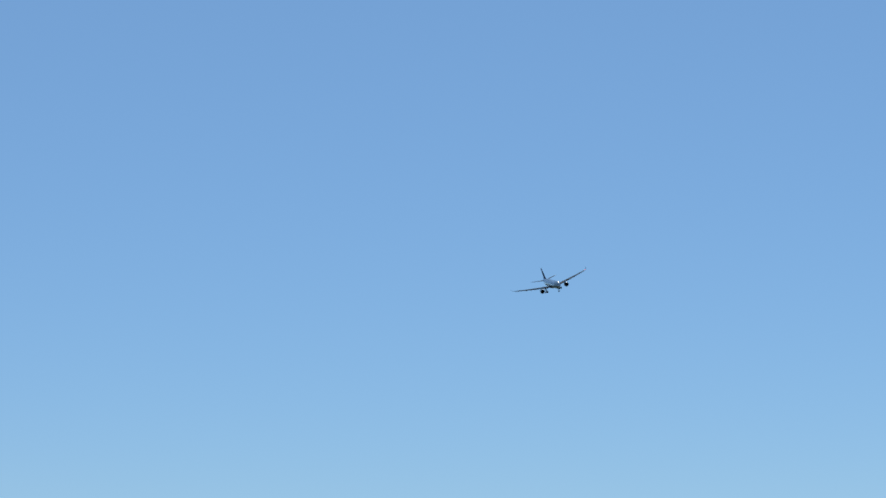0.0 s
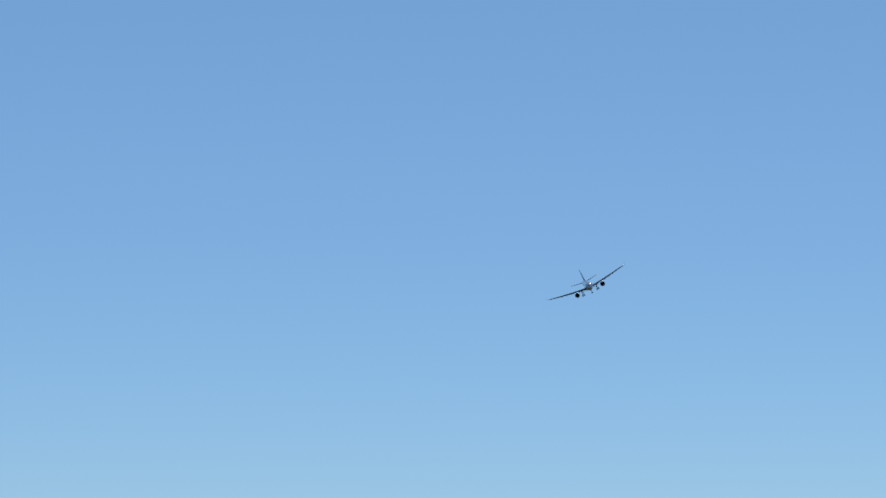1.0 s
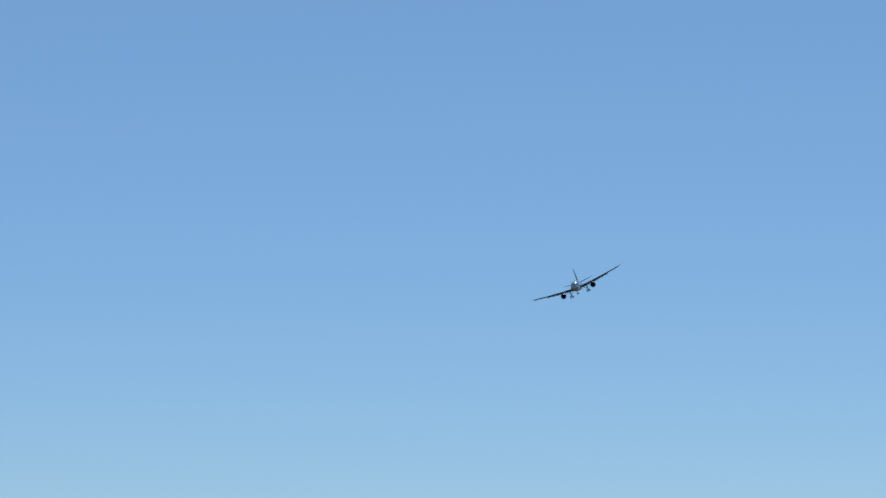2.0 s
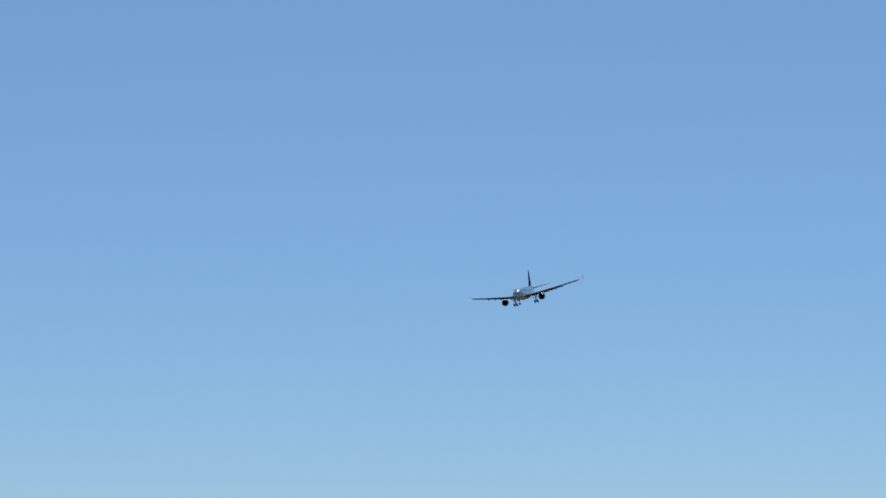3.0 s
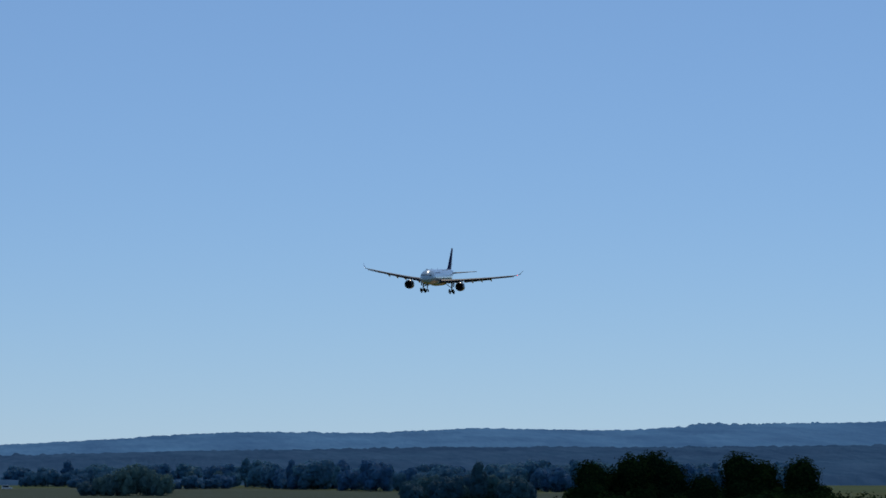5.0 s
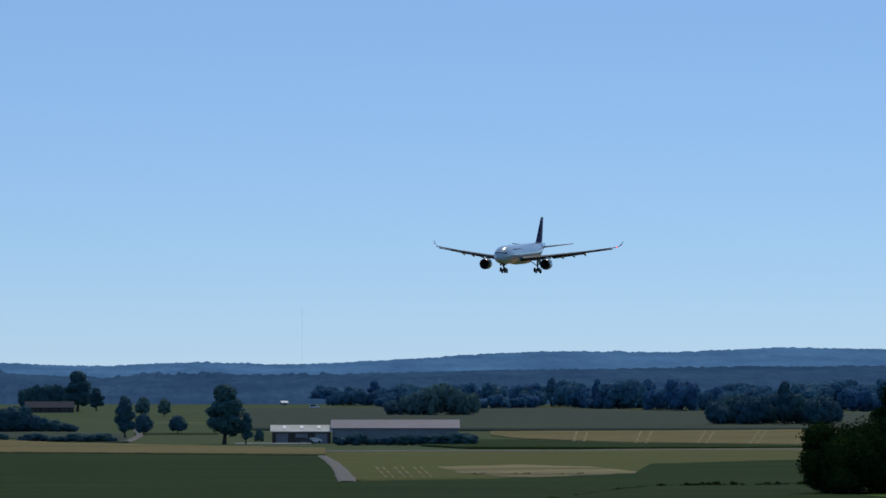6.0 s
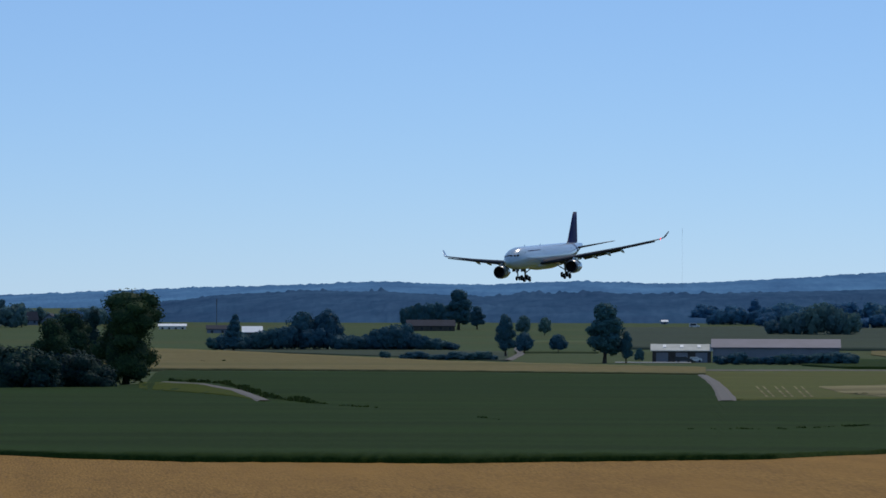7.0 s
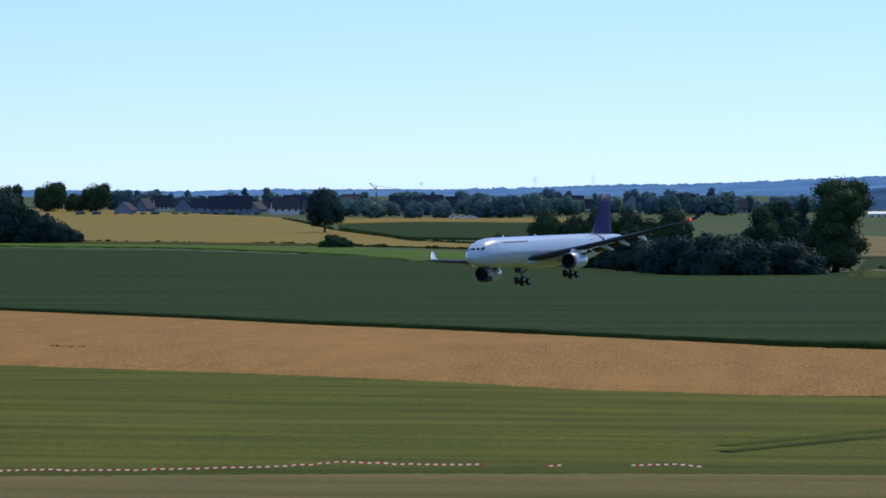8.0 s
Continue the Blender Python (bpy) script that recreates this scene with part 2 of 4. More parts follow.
def build_ground():
    bearings = list(np.arange(-180, -24, 6.0)) + list(np.arange(-24, 30, 0.5)) + list(np.arange(30, 180, 6.0))
    dists = [0.5] + list(np.exp(np.linspace(math.log(2.0), math.log(4980), 150)))
    verts = [polar(b, d) for d in dists for b in bearings]
    n, k = len(bearings), len(dists)
    faces = [(j * n + i, j * n + (i + 1) % n, (j + 1) * n + (i + 1) % n, (j + 1) * n + i) for j in range(k - 1) for i in range(n)]
    faces.append(tuple(range(n))[::-1])
    bm = mesh_from(verts, faces)
    bmesh.ops.recalc_face_normals(bm, faces=bm.faces)
    for f in bm.faces:
        f.material_index = 0 if f.calc_center_median().to_2d().length < 152 else 1
    tagged(part("ground", bm, (GRASS, MEADOW), smooth=True), "rolling farmland falling from a mown grass strip to a valley", "ground", kind="structure")


def field(name, near, far, height, mat, label, rows=10, rough=0.0, category="field"):
    """A crop or a bare strip between two edges, each given as bearings and distances, lying on the ground with its own height."""
    b0, b1 = min(near[0][0], near[-1][0]), max(near[0][0], near[-1][0])
    near, far = sorted(near), sorted(far)
    steps = max(8, int((b1 - b0) / 0.12))
    bs = np.linspace(b0, b1, steps + 1)
    nd = np.exp(np.interp(bs, [p[0] for p in near], [math.log(p[1]) for p in near]))
    fd = np.exp(np.interp(bs, [p[0] for p in far], [math.log(p[1]) for p in far]))
    fd = np.maximum(fd, nd * 1.002)
    verts, faces = [], []
    rng = random.Random(name + label)
    for j in range(rows + 3):
        s = min(max((j - 1) / rows, 0), 1)
        for b, p, q in zip(bs, nd, fd):
            up = (-0.02 if height < 0.1 else -0.3) if j in (0, rows + 2) else height
            d = p * (q / p) ** s
            if j == 0 and height < 0.1:
                d -= 2.0
            if j in (0, 1):
                d += rough * (noise.noise((b * 9, 3.1, 0)) + 0.6 * noise.noise((b * 31, 7.7, 0)))
            v = polar(b, d)
            v.z += up + (rng.uniform(-0.12, 0.12) * height if 0 < j < rows + 2 else 0)
            verts.append(v)
    n = steps + 1
    for j in range(rows + 2):
        for i in range(steps):
            faces.append((j * n + i, (j + 1) * n + i, (j + 1) * n + i + 1, j * n + i + 1)[::-1])
    bm = mesh_from(verts, faces)
    return tagged(part(name, bm, mat, smooth=True), label, category, kind="stuff")


build_ground()
field("dirt_strip", [(-24, 66), (28, 66)], [(-24, 80.2), (28, 80.2)], 0.01, DIRT, "dry trampled grass strip behind a barrier tape", 6, 0, "grass")
field("wheat_field", [(-20, 128), (-3.2, 119), (2.8, 114), (9, 114), (11.5, 117), (13.4, 122), (15.5, 127), (19.8, 137), (24, 150)],
      [(-20, 241), (-3.2, 161), (-1.6, 149), (3, 144), (7, 145), (9, 149), (13.3, 182), (15.5, 199), (24, 322)],
      0.08, WHEAT, "ripe golden-brown wheat field beyond the grass strip", 40, 0.5)
field("green_crop", [(-20, 241), (-3.2, 161), (-1.6, 149), (3, 144), (7, 145), (9, 149), (13.3, 182), (15.5, 199), (24, 322)],
      [(-20, 800), (-7.5, 673), (-5.3, 589), (-5.1, 459), (-3.4, 401), (-0.9, 372), (-0.62, 727), (-0.5, 741), (3, 785), (7.5, 815), (7.66, 560), (8.4, 514), (10, 496), (13, 765), (17.4, 1032), (24, 1213)],
      0.24, CROP, "wide dark green crop field", 40, 0.25)
field("wheat_field", [(-0.62, 734), (3, 785), (8.3, 815)], [(-0.62, 892), (3, 1032), (7.3, 1341), (8.3, 1400)], 0.5, STRAW, "pale ripe wheat strip behind the green crop", 10)
field("striped_field", [(-9, 700), (-7.5, 673), (-5.3, 589), (-5.1, 459), (-3.4, 401), (-0.95, 378), (-0.74, 636), (-0.58, 770)],
      [(-9, 959), (-5, 908), (-0.95, 830), (-0.58, 830)], 0.15, PALE, "pale green field with tractor lines", 12)
field("flattened_patch", [(-5.2, 459), (-4.2, 420), (-3.4, 404), (-2.6, 459), (-2.25, 539)], [(-5.2, 472), (-4.5, 549), (-3.4, 579), (-2.25, 549)], 0.2, SAND, "flattened straw-coloured patch of corn", 10)
field("dark_strip", [(-9, 959), (-5, 908), (-2.7, 908), (-2.0, 977)], [(-9, 995), (-6, 995), (-3.2, 1128), (-2.6, 1128), (-2.0, 986)], 0.4, CROP, "narrow dark green strip of crop", 6)
field("stubble_field", [(-12, 959), (-7.6, 995), (-5, 1050), (-3.4, 1153), (-3, 1248)], [(-12, 1441), (-7.6, 1400), (-5, 1360), (-3, 1341)], 0.3, STRAW, "tan stubble field with pale tractor lines", 8)
field("far_field", [(-12, 1441), (-7.6, 1400), (-3, 1360), (0.9, 1381)], [(-12, 2000), (-6.4, 2038), (-2.8, 2357), (0.9, 2191)], 0.3, PASTURE, "grey-green field in front of the woods", 8)
field("lush_verge", [(12.95, 700), (14, 760), (15, 900), (16.2, 1010), (17.4, 1085), (24, 1262)], [(12.95, 925), (15, 1081), (17.4, 1162), (24, 1285)], 0.32, LUSH, "bright green verge of tall grass", 6, 45.0)
field("golden_field", [(12.8, 1050), (15, 1128), (17.4, 1178), (24, 1303)], [(12.8, 1145), (14, 1248), (15.2, 1548), (15.8, 2000), (16.5, 2152), (18.8, 2599), (24, 2641)], 0.4, GOLD, "golden wheat field sloping up to the village", 12)
field("green_field", [(12, 1248), (14, 1303), (15.1, 1638)], [(12, 1785), (14, 1837), (15.1, 1759)], 0.4, CROP, "small dark green field below the village", 8)
field("golden_field", [(11.8, 1785), (14, 1837), (15.4, 1785)], [(11.8, 2000), (14, 2019), (15.4, 2000)], 0.4, GOLD, "thin golden strip of wheat below the village", 5)
field("meadow_patch", [(0.9, 1266), (2.1, 1266)], [(0.9, 1638), (2.1, 1638)], 0.2, MEADOW, "green orchard meadow", 6)
field("far_field", [(2.2, 1066), (4.2, 1178), (6.6, 1303)], [(2.2, 1303), (4.2, 1360), (6.6, 1381)], 0.2, PASTURE, "grey-green fallow field below the hedges", 6)


def track(name, points, width, mat, label, lift=0.34):
    """A lane along bearings and distances."""
    pts = []
    for (b0, d0), (b1, d1) in zip(points, points[1:]):
        for s in np.linspace(0, 1, 12, endpoint=False):
            pts.append(polar(b0 + (b1 - b0) * s, d0 * (d1 / d0) ** s))
    pts.append(polar(*points[-1]))
    verts, faces = [], []
    for i, p in enumerate(pts):
        d = (pts[min(i + 1, len(pts) - 1)] - pts[max(i - 1, 0)]).to_2d().normalized()
        side = Vector((-d.y, d.x))
        for s in (-1, -0.4, 0.4, 1):
            q = p.to_2d() + side * s * width / 2 * (1 + 0.15 * noise.noise((p.x * 0.1, p.y * 0.1, s)))
            verts.append((q.x, q.y, ground(q.length) + (lift if abs(s) < 1 else min(0.1, lift * 0.3))))
    for i in range(len(pts) - 1):
        for k in range(3):
            faces.append((i * 4 + k, i * 4 + k + 1, i * 4 + k + 5, i * 4 + k + 4))
    bm = mesh_from(verts, faces)
    bmesh.ops.recalc_face_normals(bm, faces=bm.faces)
    return tagged(part(name, bm, mat), label, "track", kind="structure")


field("meadow_patch", [(5.95, 356), (6.6, 408), (7.75, 484)], [(5.95, 364), (6.4, 484), (7.0, 564), (7.75, 579)], 0.27, LONG_GRASS, "grassy headland beside the farm track", 6)
field("lush_verge", [(-14, 231), (-9.2, 257), (-8.4, 277)], [(-14, 313), (-9.2, 290), (-8.4, 280)], 0.3, LUSH, "bright green grass in front of the copse", 6)
track("track", [(-0.47, 800), (-0.56, 741), (-0.72, 612), (-0.82, 493), (-0.93, 366)], 2.6, GRAVEL, "pale gravel farm track through the fields")
track("track", [(7.4, 579), (6.9, 549), (6.4, 459), (5.95, 356)], 2.2, GRAVEL, "pale gravel farm track past the oak")
track("road", [(10, 1128), (4, 995), (0, 845), (-4, 860), (-10, 925)], 5, GRAVEL, "narrow country lane in front of the farm")
track("track", [(2.22, 1081), (2.1, 1162), (2.0, 1248), (2.06, 1360), (2.04, 1462), (2.1, 1570)], 2.6, GRAVEL, "pale lane climbing between trees")
for tb in (-4.2, -4.35, -5.1, -5.25, -6.0, -6.12, -6.75, -6.85, -7.4, -7.48):
    track("tractor_line", [(tb, 1032), (tb - 0.14 + (tb + 7) * 0.03, 1341)], 1.3, SAND, "pale tractor line in the stubble")
for tb in (-1.35, -1.45, -1.62, -1.72, -1.9, -2.0):
    track("tractor_line", [(tb - 0.16, 414), (tb, 549)], 0.5, SAND, "pale tractor line in the young crop", 0.18)


# ---- woods on the ridges ----
def ridge(name, d, spread, tops, crown, mat, label, seed):
    """A wooded hill: a bank of tree crowns that rises to a skyline, given as bearings and heights seen over the horizon in degrees."""
    bs = np.arange(-16, 26, 0.018)
    hs = np.interp(bs, [b for b, _ in sorted(tops)], [e for _, e in sorted(tops)])
    verts, faces, rows = [], [], 22
    foot = ground(d - spread) - EYE - 2
    for j in range(rows):
        s = j / (rows - 1)
        for b, e in zip(bs, hs):
            dist = d - spread * (1 - s)
            across = radians(b) * d
            top = d * math.tan(radians(e)) - crown * 0.4
            n = 0.3 * noise.noise((across / 170, dist / 90, seed + 2))
            for width, k in ((63.0, 0.05), (23.7, 0.07), (11.3, 0.10), (6.1, 0.12), (3.3, 0.12)):
                n += k * noise.noise((across / width, dist / 40 + across / 397, seed + width))
            n *= 0.4 + 1.8 * abs(noise.noise((across / 133, dist / 200, seed + 7)))
            z = foot + (top - foot) * s ** 0.6 + crown * n * (0 if j == 0 else 1.6 if j == rows - 1 else 0.9)
            a = radians(b)
            verts.append((-math.sin(a) * dist, math.cos(a) * dist, EYE + z))
    n = len(bs)
    for j in range(rows - 1):
        for i in range(n - 1):
            faces.append((j * n + i, (j + 1) * n + i, (j + 1) * n + i + 1, j * n + i + 1)[::-1])
    tagged(part(name, mesh_from(verts, faces), mat, smooth=True), label, "woods", kind="stuff")


ridge("distant_hill", 4700, 900, ((-16, 0.5), (-11.5, 0.45), (-9.4, 0.35), (-7.2, 0.38), (-5.5, 0.31), (-3.7, 0.32), (-2, 0.22), (0, 0.13), (1.3, 0.15), (2.5, 0.12), (4, 0.16), (5, 0.11), (6.5, 0.06), (8.2, 0.0), (10.1, -0.08), (13.4, -0.14), (18, -0.15), (26, -0.1)), 7, WOOD_FAR_HAZE, "blue hazy wooded hill on the skyline", 3)
ridge("hazed_wooded_ridge", 3300, 850, ((-16, 0.2), (-11.5, 0.15), (-7, 0.12), (-2.8, 0.09), (0, 0.01), (1.2, 0.0), (2.5, -0.04), (4.0, 0.05), (5, 0.06), (6.5, -0.02), (8, -0.2), (9.5, -0.36), (11, -0.6), (26, -0.7)), 9, WOOD_MID_HAZE, "hazy dark blue-green wooded ridge across the valley", 11)
ridge("wooded_slope", 3600, 950, ((-16, -0.9), (6.8, -0.9), (8, -0.42), (9.5, -0.26), (11, -0.24), (14, -0.25), (18, -0.26), (26, -0.25)), 8, WOOD_FAR_HAZE, "hazy blue wooded slope behind the village", 17)


# ---- trees ----
def crown_mesh(rng, lobes, leaves, size, jag=0.25, fine=2, loose=0.55):
    """Leaf clumps strewn over the skins of overlapping lobes, with darker cores inside; unit tree one metre high."""
    bm = bmesh.new()
    for c, r in lobes:
        core = bmesh.ops.create_icosphere(bm, subdivisions=fine, radius=1.0)
        for v in core["verts"]:
            k = (0.8 if loose > 0.5 else 0.93) * (1 + 0.25 * noise.noise(v.co * 2.2 + Vector(c) * 9))
            v.co = Vector((c[0] + v.co.x * r[0] * k, c[1] + v.co.y * r[1] * k, c[2] + v.co.z * r[2] * k))
    total = sum(r[0] * r[2] + 0.01 for _, r in lobes)
    verts, faces = [], []
    for c, r in lobes:
        for _ in range(int(leaves * (r[0] * r[2] + 0.01) / total)):
            u = Vector((rng.gauss(0, 1), rng.gauss(0, 1), rng.gauss(0, 1))).normalized()
            k = rng.uniform(0.72 if loose > 0.5 else 0.92, 1.08) + jag * 0.5 * noise.noise(u * 3 + Vector(c) * 5)
            p = Vector((c[0] + u.x * r[0] * k, c[1] + u.y * r[1] * k, c[2] + u.z * r[2] * k))
            w = (u + Vector((rng.uniform(-1, 1), rng.uniform(-1, 1), rng.uniform(-0.7, 0.9))) * loose).normalized()
            q = w.to_track_quat("Z", "Y") @ Euler((0, 0, rng.uniform(0, 6.28))).to_quaternion()
            s = size * rng.uniform(0.55, 1.35)
            o = len(verts)
            for x, y, z in ((-1, 0, 0), (-0.2, -0.7, 0.15), (1, 0, -0.1), (0.25, 0.75, 0.2), (0, 0, 0.35)):
                verts.append(p + q @ Vector((x * s * rng.uniform(0.6, 1.2), y * s, z * s)))
            faces += [(o, o + 1, o + 4), (o + 1, o + 2, o + 4), (o + 2, o + 3, o + 4), (o + 3, o, o + 4)]
    vs = [bm.verts.new(v) for v in verts]
    for f in faces:
        bm.faces.new([vs[i] for i in f])
    return bm


def trunk_mesh(rng, height, radius, spread, limbs):
    bm = bmesh.new()
    add_tube(bm, [(0, 0, -0.04), (0.01, 0, height * 0.3), (-0.01, 0.01, height * 0.7), (0.0, 0.0, height)], [radius * 1.5, radius, radius * 0.75, radius * 0.4], 8)
    for i in range(limbs):
        a = 6.28 * i / limbs + rng.uniform(-0.4, 0.4)
        z0 = height * rng.uniform(0.35, 0.75)
        e = spread * rng.uniform(0.6, 1.0)
        add_tube(bm, [(0, 0, z0), (math.cos(a) * e * 0.5, math.sin(a) * e * 0.5, z0 + 0.1), (math.cos(a) * e, math.sin(a) * e, z0 + rng.uniform(0.18, 0.3))], [radius * 0.5, radius * 0.35, radius * 0.15], 5)
    return bm


def lobes_for(rng, kind):
    if kind == "oak":
        out = [((0, 0, 0.6), (0.22, 0.22, 0.26)), ((0.02, 0, 0.82), (0.25, 0.22, 0.15))]
        out.append(((0, 0, 0.34), (0.25, 0.25, 0.26)))
        for i in range(20):
            a, z = rng.uniform(0, 6.28), 0.12 + 0.76 * i / 20
            out.append(((math.cos(a) * 0.2, math.sin(a) * 0.2, z), (0.13, 0.13, rng.uniform(0.09, 0.14))))
        return out
    if kind == "tall":
        return [((0, 0, 0.35), (0.17, 0.17, 0.18)), ((0.02, 0, 0.58), (0.19, 0.18, 0.2)), ((0, 0.01, 0.82), (0.13, 0.13, 0.17))] + [((math.cos(i * 1.7) * 0.13, math.sin(i * 1.7) * 0.13, 0.25 + 0.06 * i), (0.1, 0.1, 0.09)) for i in range(9)]
    if kind == "round":
        return [((0, 0, 0.58), (0.34, 0.34, 0.38)), ((0.03, 0, 0.78), (0.24, 0.24, 0.2))] + [((math.cos(i * 1.3) * 0.26, math.sin(i * 1.3) * 0.26, 0.28 + 0.07 * (i % 7)), (0.16, 0.16, 0.14)) for i in range(12)]
    if kind == "bush":
        return [((0, 0, 0.42), (0.5, 0.45, 0.42))] + [((math.cos(i * 1.45) * 0.4, math.sin(i * 1.45) * 0.34, 0.22 + 0.08 * (i % 7)), (0.24, 0.22, 0.2)) for i in range(11)]
    if kind == "poplar":
        return [((0, 0, 0.2 + 0.14 * i), (0.13 - 0.012 * i, 0.13 - 0.012 * i, 0.13)) for i in range(6)]
    return [((0, 0, 0.18 + 0.14 * i), (0.22 - 0.034 * i, 0.22 - 0.034 * i, 0.11)) for i in range(6)]


PROTOTYPES = {}
TREE_LABELS = {"oak": "large dark green broad-crowned tree by a field track", "tall": "tall dense green broadleaf tree", "round": "round crowned green tree in the fields",
               "bush": "dense dark green field bush", "poplar": "slim columnar dark green tree", "conifer": "dark green conical spruce tree"}


def prototype(kind, variant, mat):
    """A one-metre model of a kind of tree, its meshes shared by all trees of that kind."""
    key = (kind, variant, mat.name)
    if key not in PROTOTYPES:
        rng = random.Random(kind + str(variant))
        leaves, size = {"oak": (12000, 0.0135), "tall": (3400, 0.022), "round": (2200, 0.036), "bush": (2600, 0.045), "poplar": (1100, 0.025), "conifer": (1200, 0.03)}[kind]
        k = 0.3 if mat in (LEAF_FAR_HAZE, LEAF_WOOD_HAZE) else 0.5 if mat is LEAF_MID_HAZE else 1.6 if kind != "oak" else 1.0
        if mat is LEAF_SHADED:
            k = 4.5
        leaves, size = int(leaves * k), size / math.sqrt(max(k, 0.4))
        lobes = [((c[0] + rng.uniform(-0.03, 0.03), c[1] + rng.uniform(-0.03, 0.03), c[2] + rng.uniform(-0.02, 0.02)), r) for c, r in lobes_for(rng, kind)]
        a = part("crown", crown_mesh(rng, lobes, leaves, size, 0.7 if mat is LEAF_SHADED else 0.35, 1 if k < 1 else 2, 0.16 if k < 1 else 0.52 if kind == "bush" else 0.6), mat)
        b = part("trunk", trunk_mesh(rng, 0.62 if kind != "bush" else 0.3, 0.026 if kind != "oak" else 0.034, 0.16, 6), BARK)
        PROTOTYPES[key] = (a.data, b.data)
        bpy.data.objects.remove(a)
        bpy.data.objects.remove(b)
    return PROTOTYPES[key]


tree_count = 0


def tree(kind, b, d, height, width=1.0, mat=None, label="", category="", group="", sink=0.0, keep=False):
    """One tree at a bearing and distance, as high as given."""
    global tree_count
    tree_count += 1
    rng = random.Random(tree_count * 7 + 1)
    mat = mat or LEAF
    # farther trees take the bluer leaf colours that imitate haze
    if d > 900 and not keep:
        mat = LEAF_MID_HAZE if d < 1600 else LEAF_FAR_HAZE
    crown, trunk = prototype(kind, tree_count % 3, mat)
    name = "bush" if kind == "bush" else "tree"
    root = new(name)
    p = polar(b, d, -sink)
    root.matrix_basis = Matrix.LocRotScale(p, Euler((0, 0, rng.uniform(0, 6.28))), (height * width, height * width, height))
    for nm, me in (("trunk", trunk), ("crown", crown)):
        o = new(nm, me)
        o.parent = root
    tagged(root, label or TREE_LABELS[kind], category or name, group)
    return root


# the oak, its neighbours and the belt of bushes
tree("oak", 7.93, 550, 13.6, 1.16, LEAF, "massive old broadleaf tree standing at a field corner")
tree("tall", 8.75, 532, 10.4, 1.3, LEAF, "broadleaf tree with a loose crown beside the great tree")
tree("tall", 9.0, 516, 9.0, 1.3, LEAF, "broadleaf tree with a loose crown beside the great tree")
tree("poplar", 8.4, 720, 11.5, 1.2, LEAF_DARK_HAZE)
for i in range(15):
    s = i / 14
    b = 8.5 + 4.35 * s
    tree("bush", b, np.interp(b, (8.4, 10, 13), (514, 500, 765)) + 1 + (i % 3) * 4, (6.0, 7.0, 6.4, 7.4)[i % 4] * (0.8 if i == 14 else 1), 1.15, LEAF_DARK_HAZE, "dense dark bush in a field hedge belt", group="hedge belt", sink=0.9)
for b, h in ((12.05, 9.8), (11.65, 8.8), (11.3, 10.2), (10.9, 9.8), (10.6, 8.2), (10.25, 10.0)):
    tree("round", b, 660, h, 0.85, LEAF, "round-crowned tree rising out of the hedge belt", group="hedge belt trees")

# the copse near the strip's end, its backlit shade painted into the leaves
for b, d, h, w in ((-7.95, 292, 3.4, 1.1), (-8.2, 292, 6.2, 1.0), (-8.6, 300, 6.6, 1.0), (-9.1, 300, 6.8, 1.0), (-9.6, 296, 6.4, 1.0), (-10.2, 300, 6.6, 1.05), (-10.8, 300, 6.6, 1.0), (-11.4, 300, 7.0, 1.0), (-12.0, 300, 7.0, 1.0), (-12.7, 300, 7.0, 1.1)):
    tree("bush", b, d, h, w, LEAF_SHADED, "dark dense bush at the edge of a copse", group="copse")
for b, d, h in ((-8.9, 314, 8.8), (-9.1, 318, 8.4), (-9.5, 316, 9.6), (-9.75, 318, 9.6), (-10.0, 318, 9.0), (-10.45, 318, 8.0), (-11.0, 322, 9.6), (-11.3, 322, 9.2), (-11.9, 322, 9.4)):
    tree("tall", b, d, h, 1.25, LEAF_SHADED, "broadleaf tree in a dark copse", group="copse trees")

# round the farm
tree("tall", 0.82, 1032, 15.6, 1.4, LEAF_DARK_HAZE, "tall dark broadleaf tree by the farm")
tree("tall", 0.52, 1032, 8.5, 0.9, LEAF_DARK_HAZE)
tree("round", 0.34, 1050, 4.0, 0.8, LEAF_DARK_HAZE)
tree("round", 1.95, 1248, 7.0, 1.05)
tree("round", 1.46, 1285, 6.2, 1.15)
tree("round", 1.97, 1837, 9.5, 0.9, LEAF_FAR_HAZE)
tree("round", 1.66, 1837, 8.5, 0.9, LEAF_FAR_HAZE)
tree("tall", 2.24, 1178, 12.5, 1.05, LEAF, "slender pale green tree beside a lane")
tree("tall", 2.26, 1734, 11.0, 1.1, LEAF_FAR_HAZE)
tree("tall", 2.97, 2060, 21.0, 1.5, LEAF_MID_HAZE, "tall dark broadleaf tree over a farmyard", keep=True)
tree("tall", 2.68, 2094, 12.5, 1.5, LEAF_MID_HAZE, "broadleaf tree beside a long shed", keep=True)
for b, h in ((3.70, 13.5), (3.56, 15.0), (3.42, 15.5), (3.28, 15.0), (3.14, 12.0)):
    tree("bush", b, 2130, h, 0.75, LEAF_MID_HAZE, "broad dark tree behind a long shed", group="shed trees", keep=True)
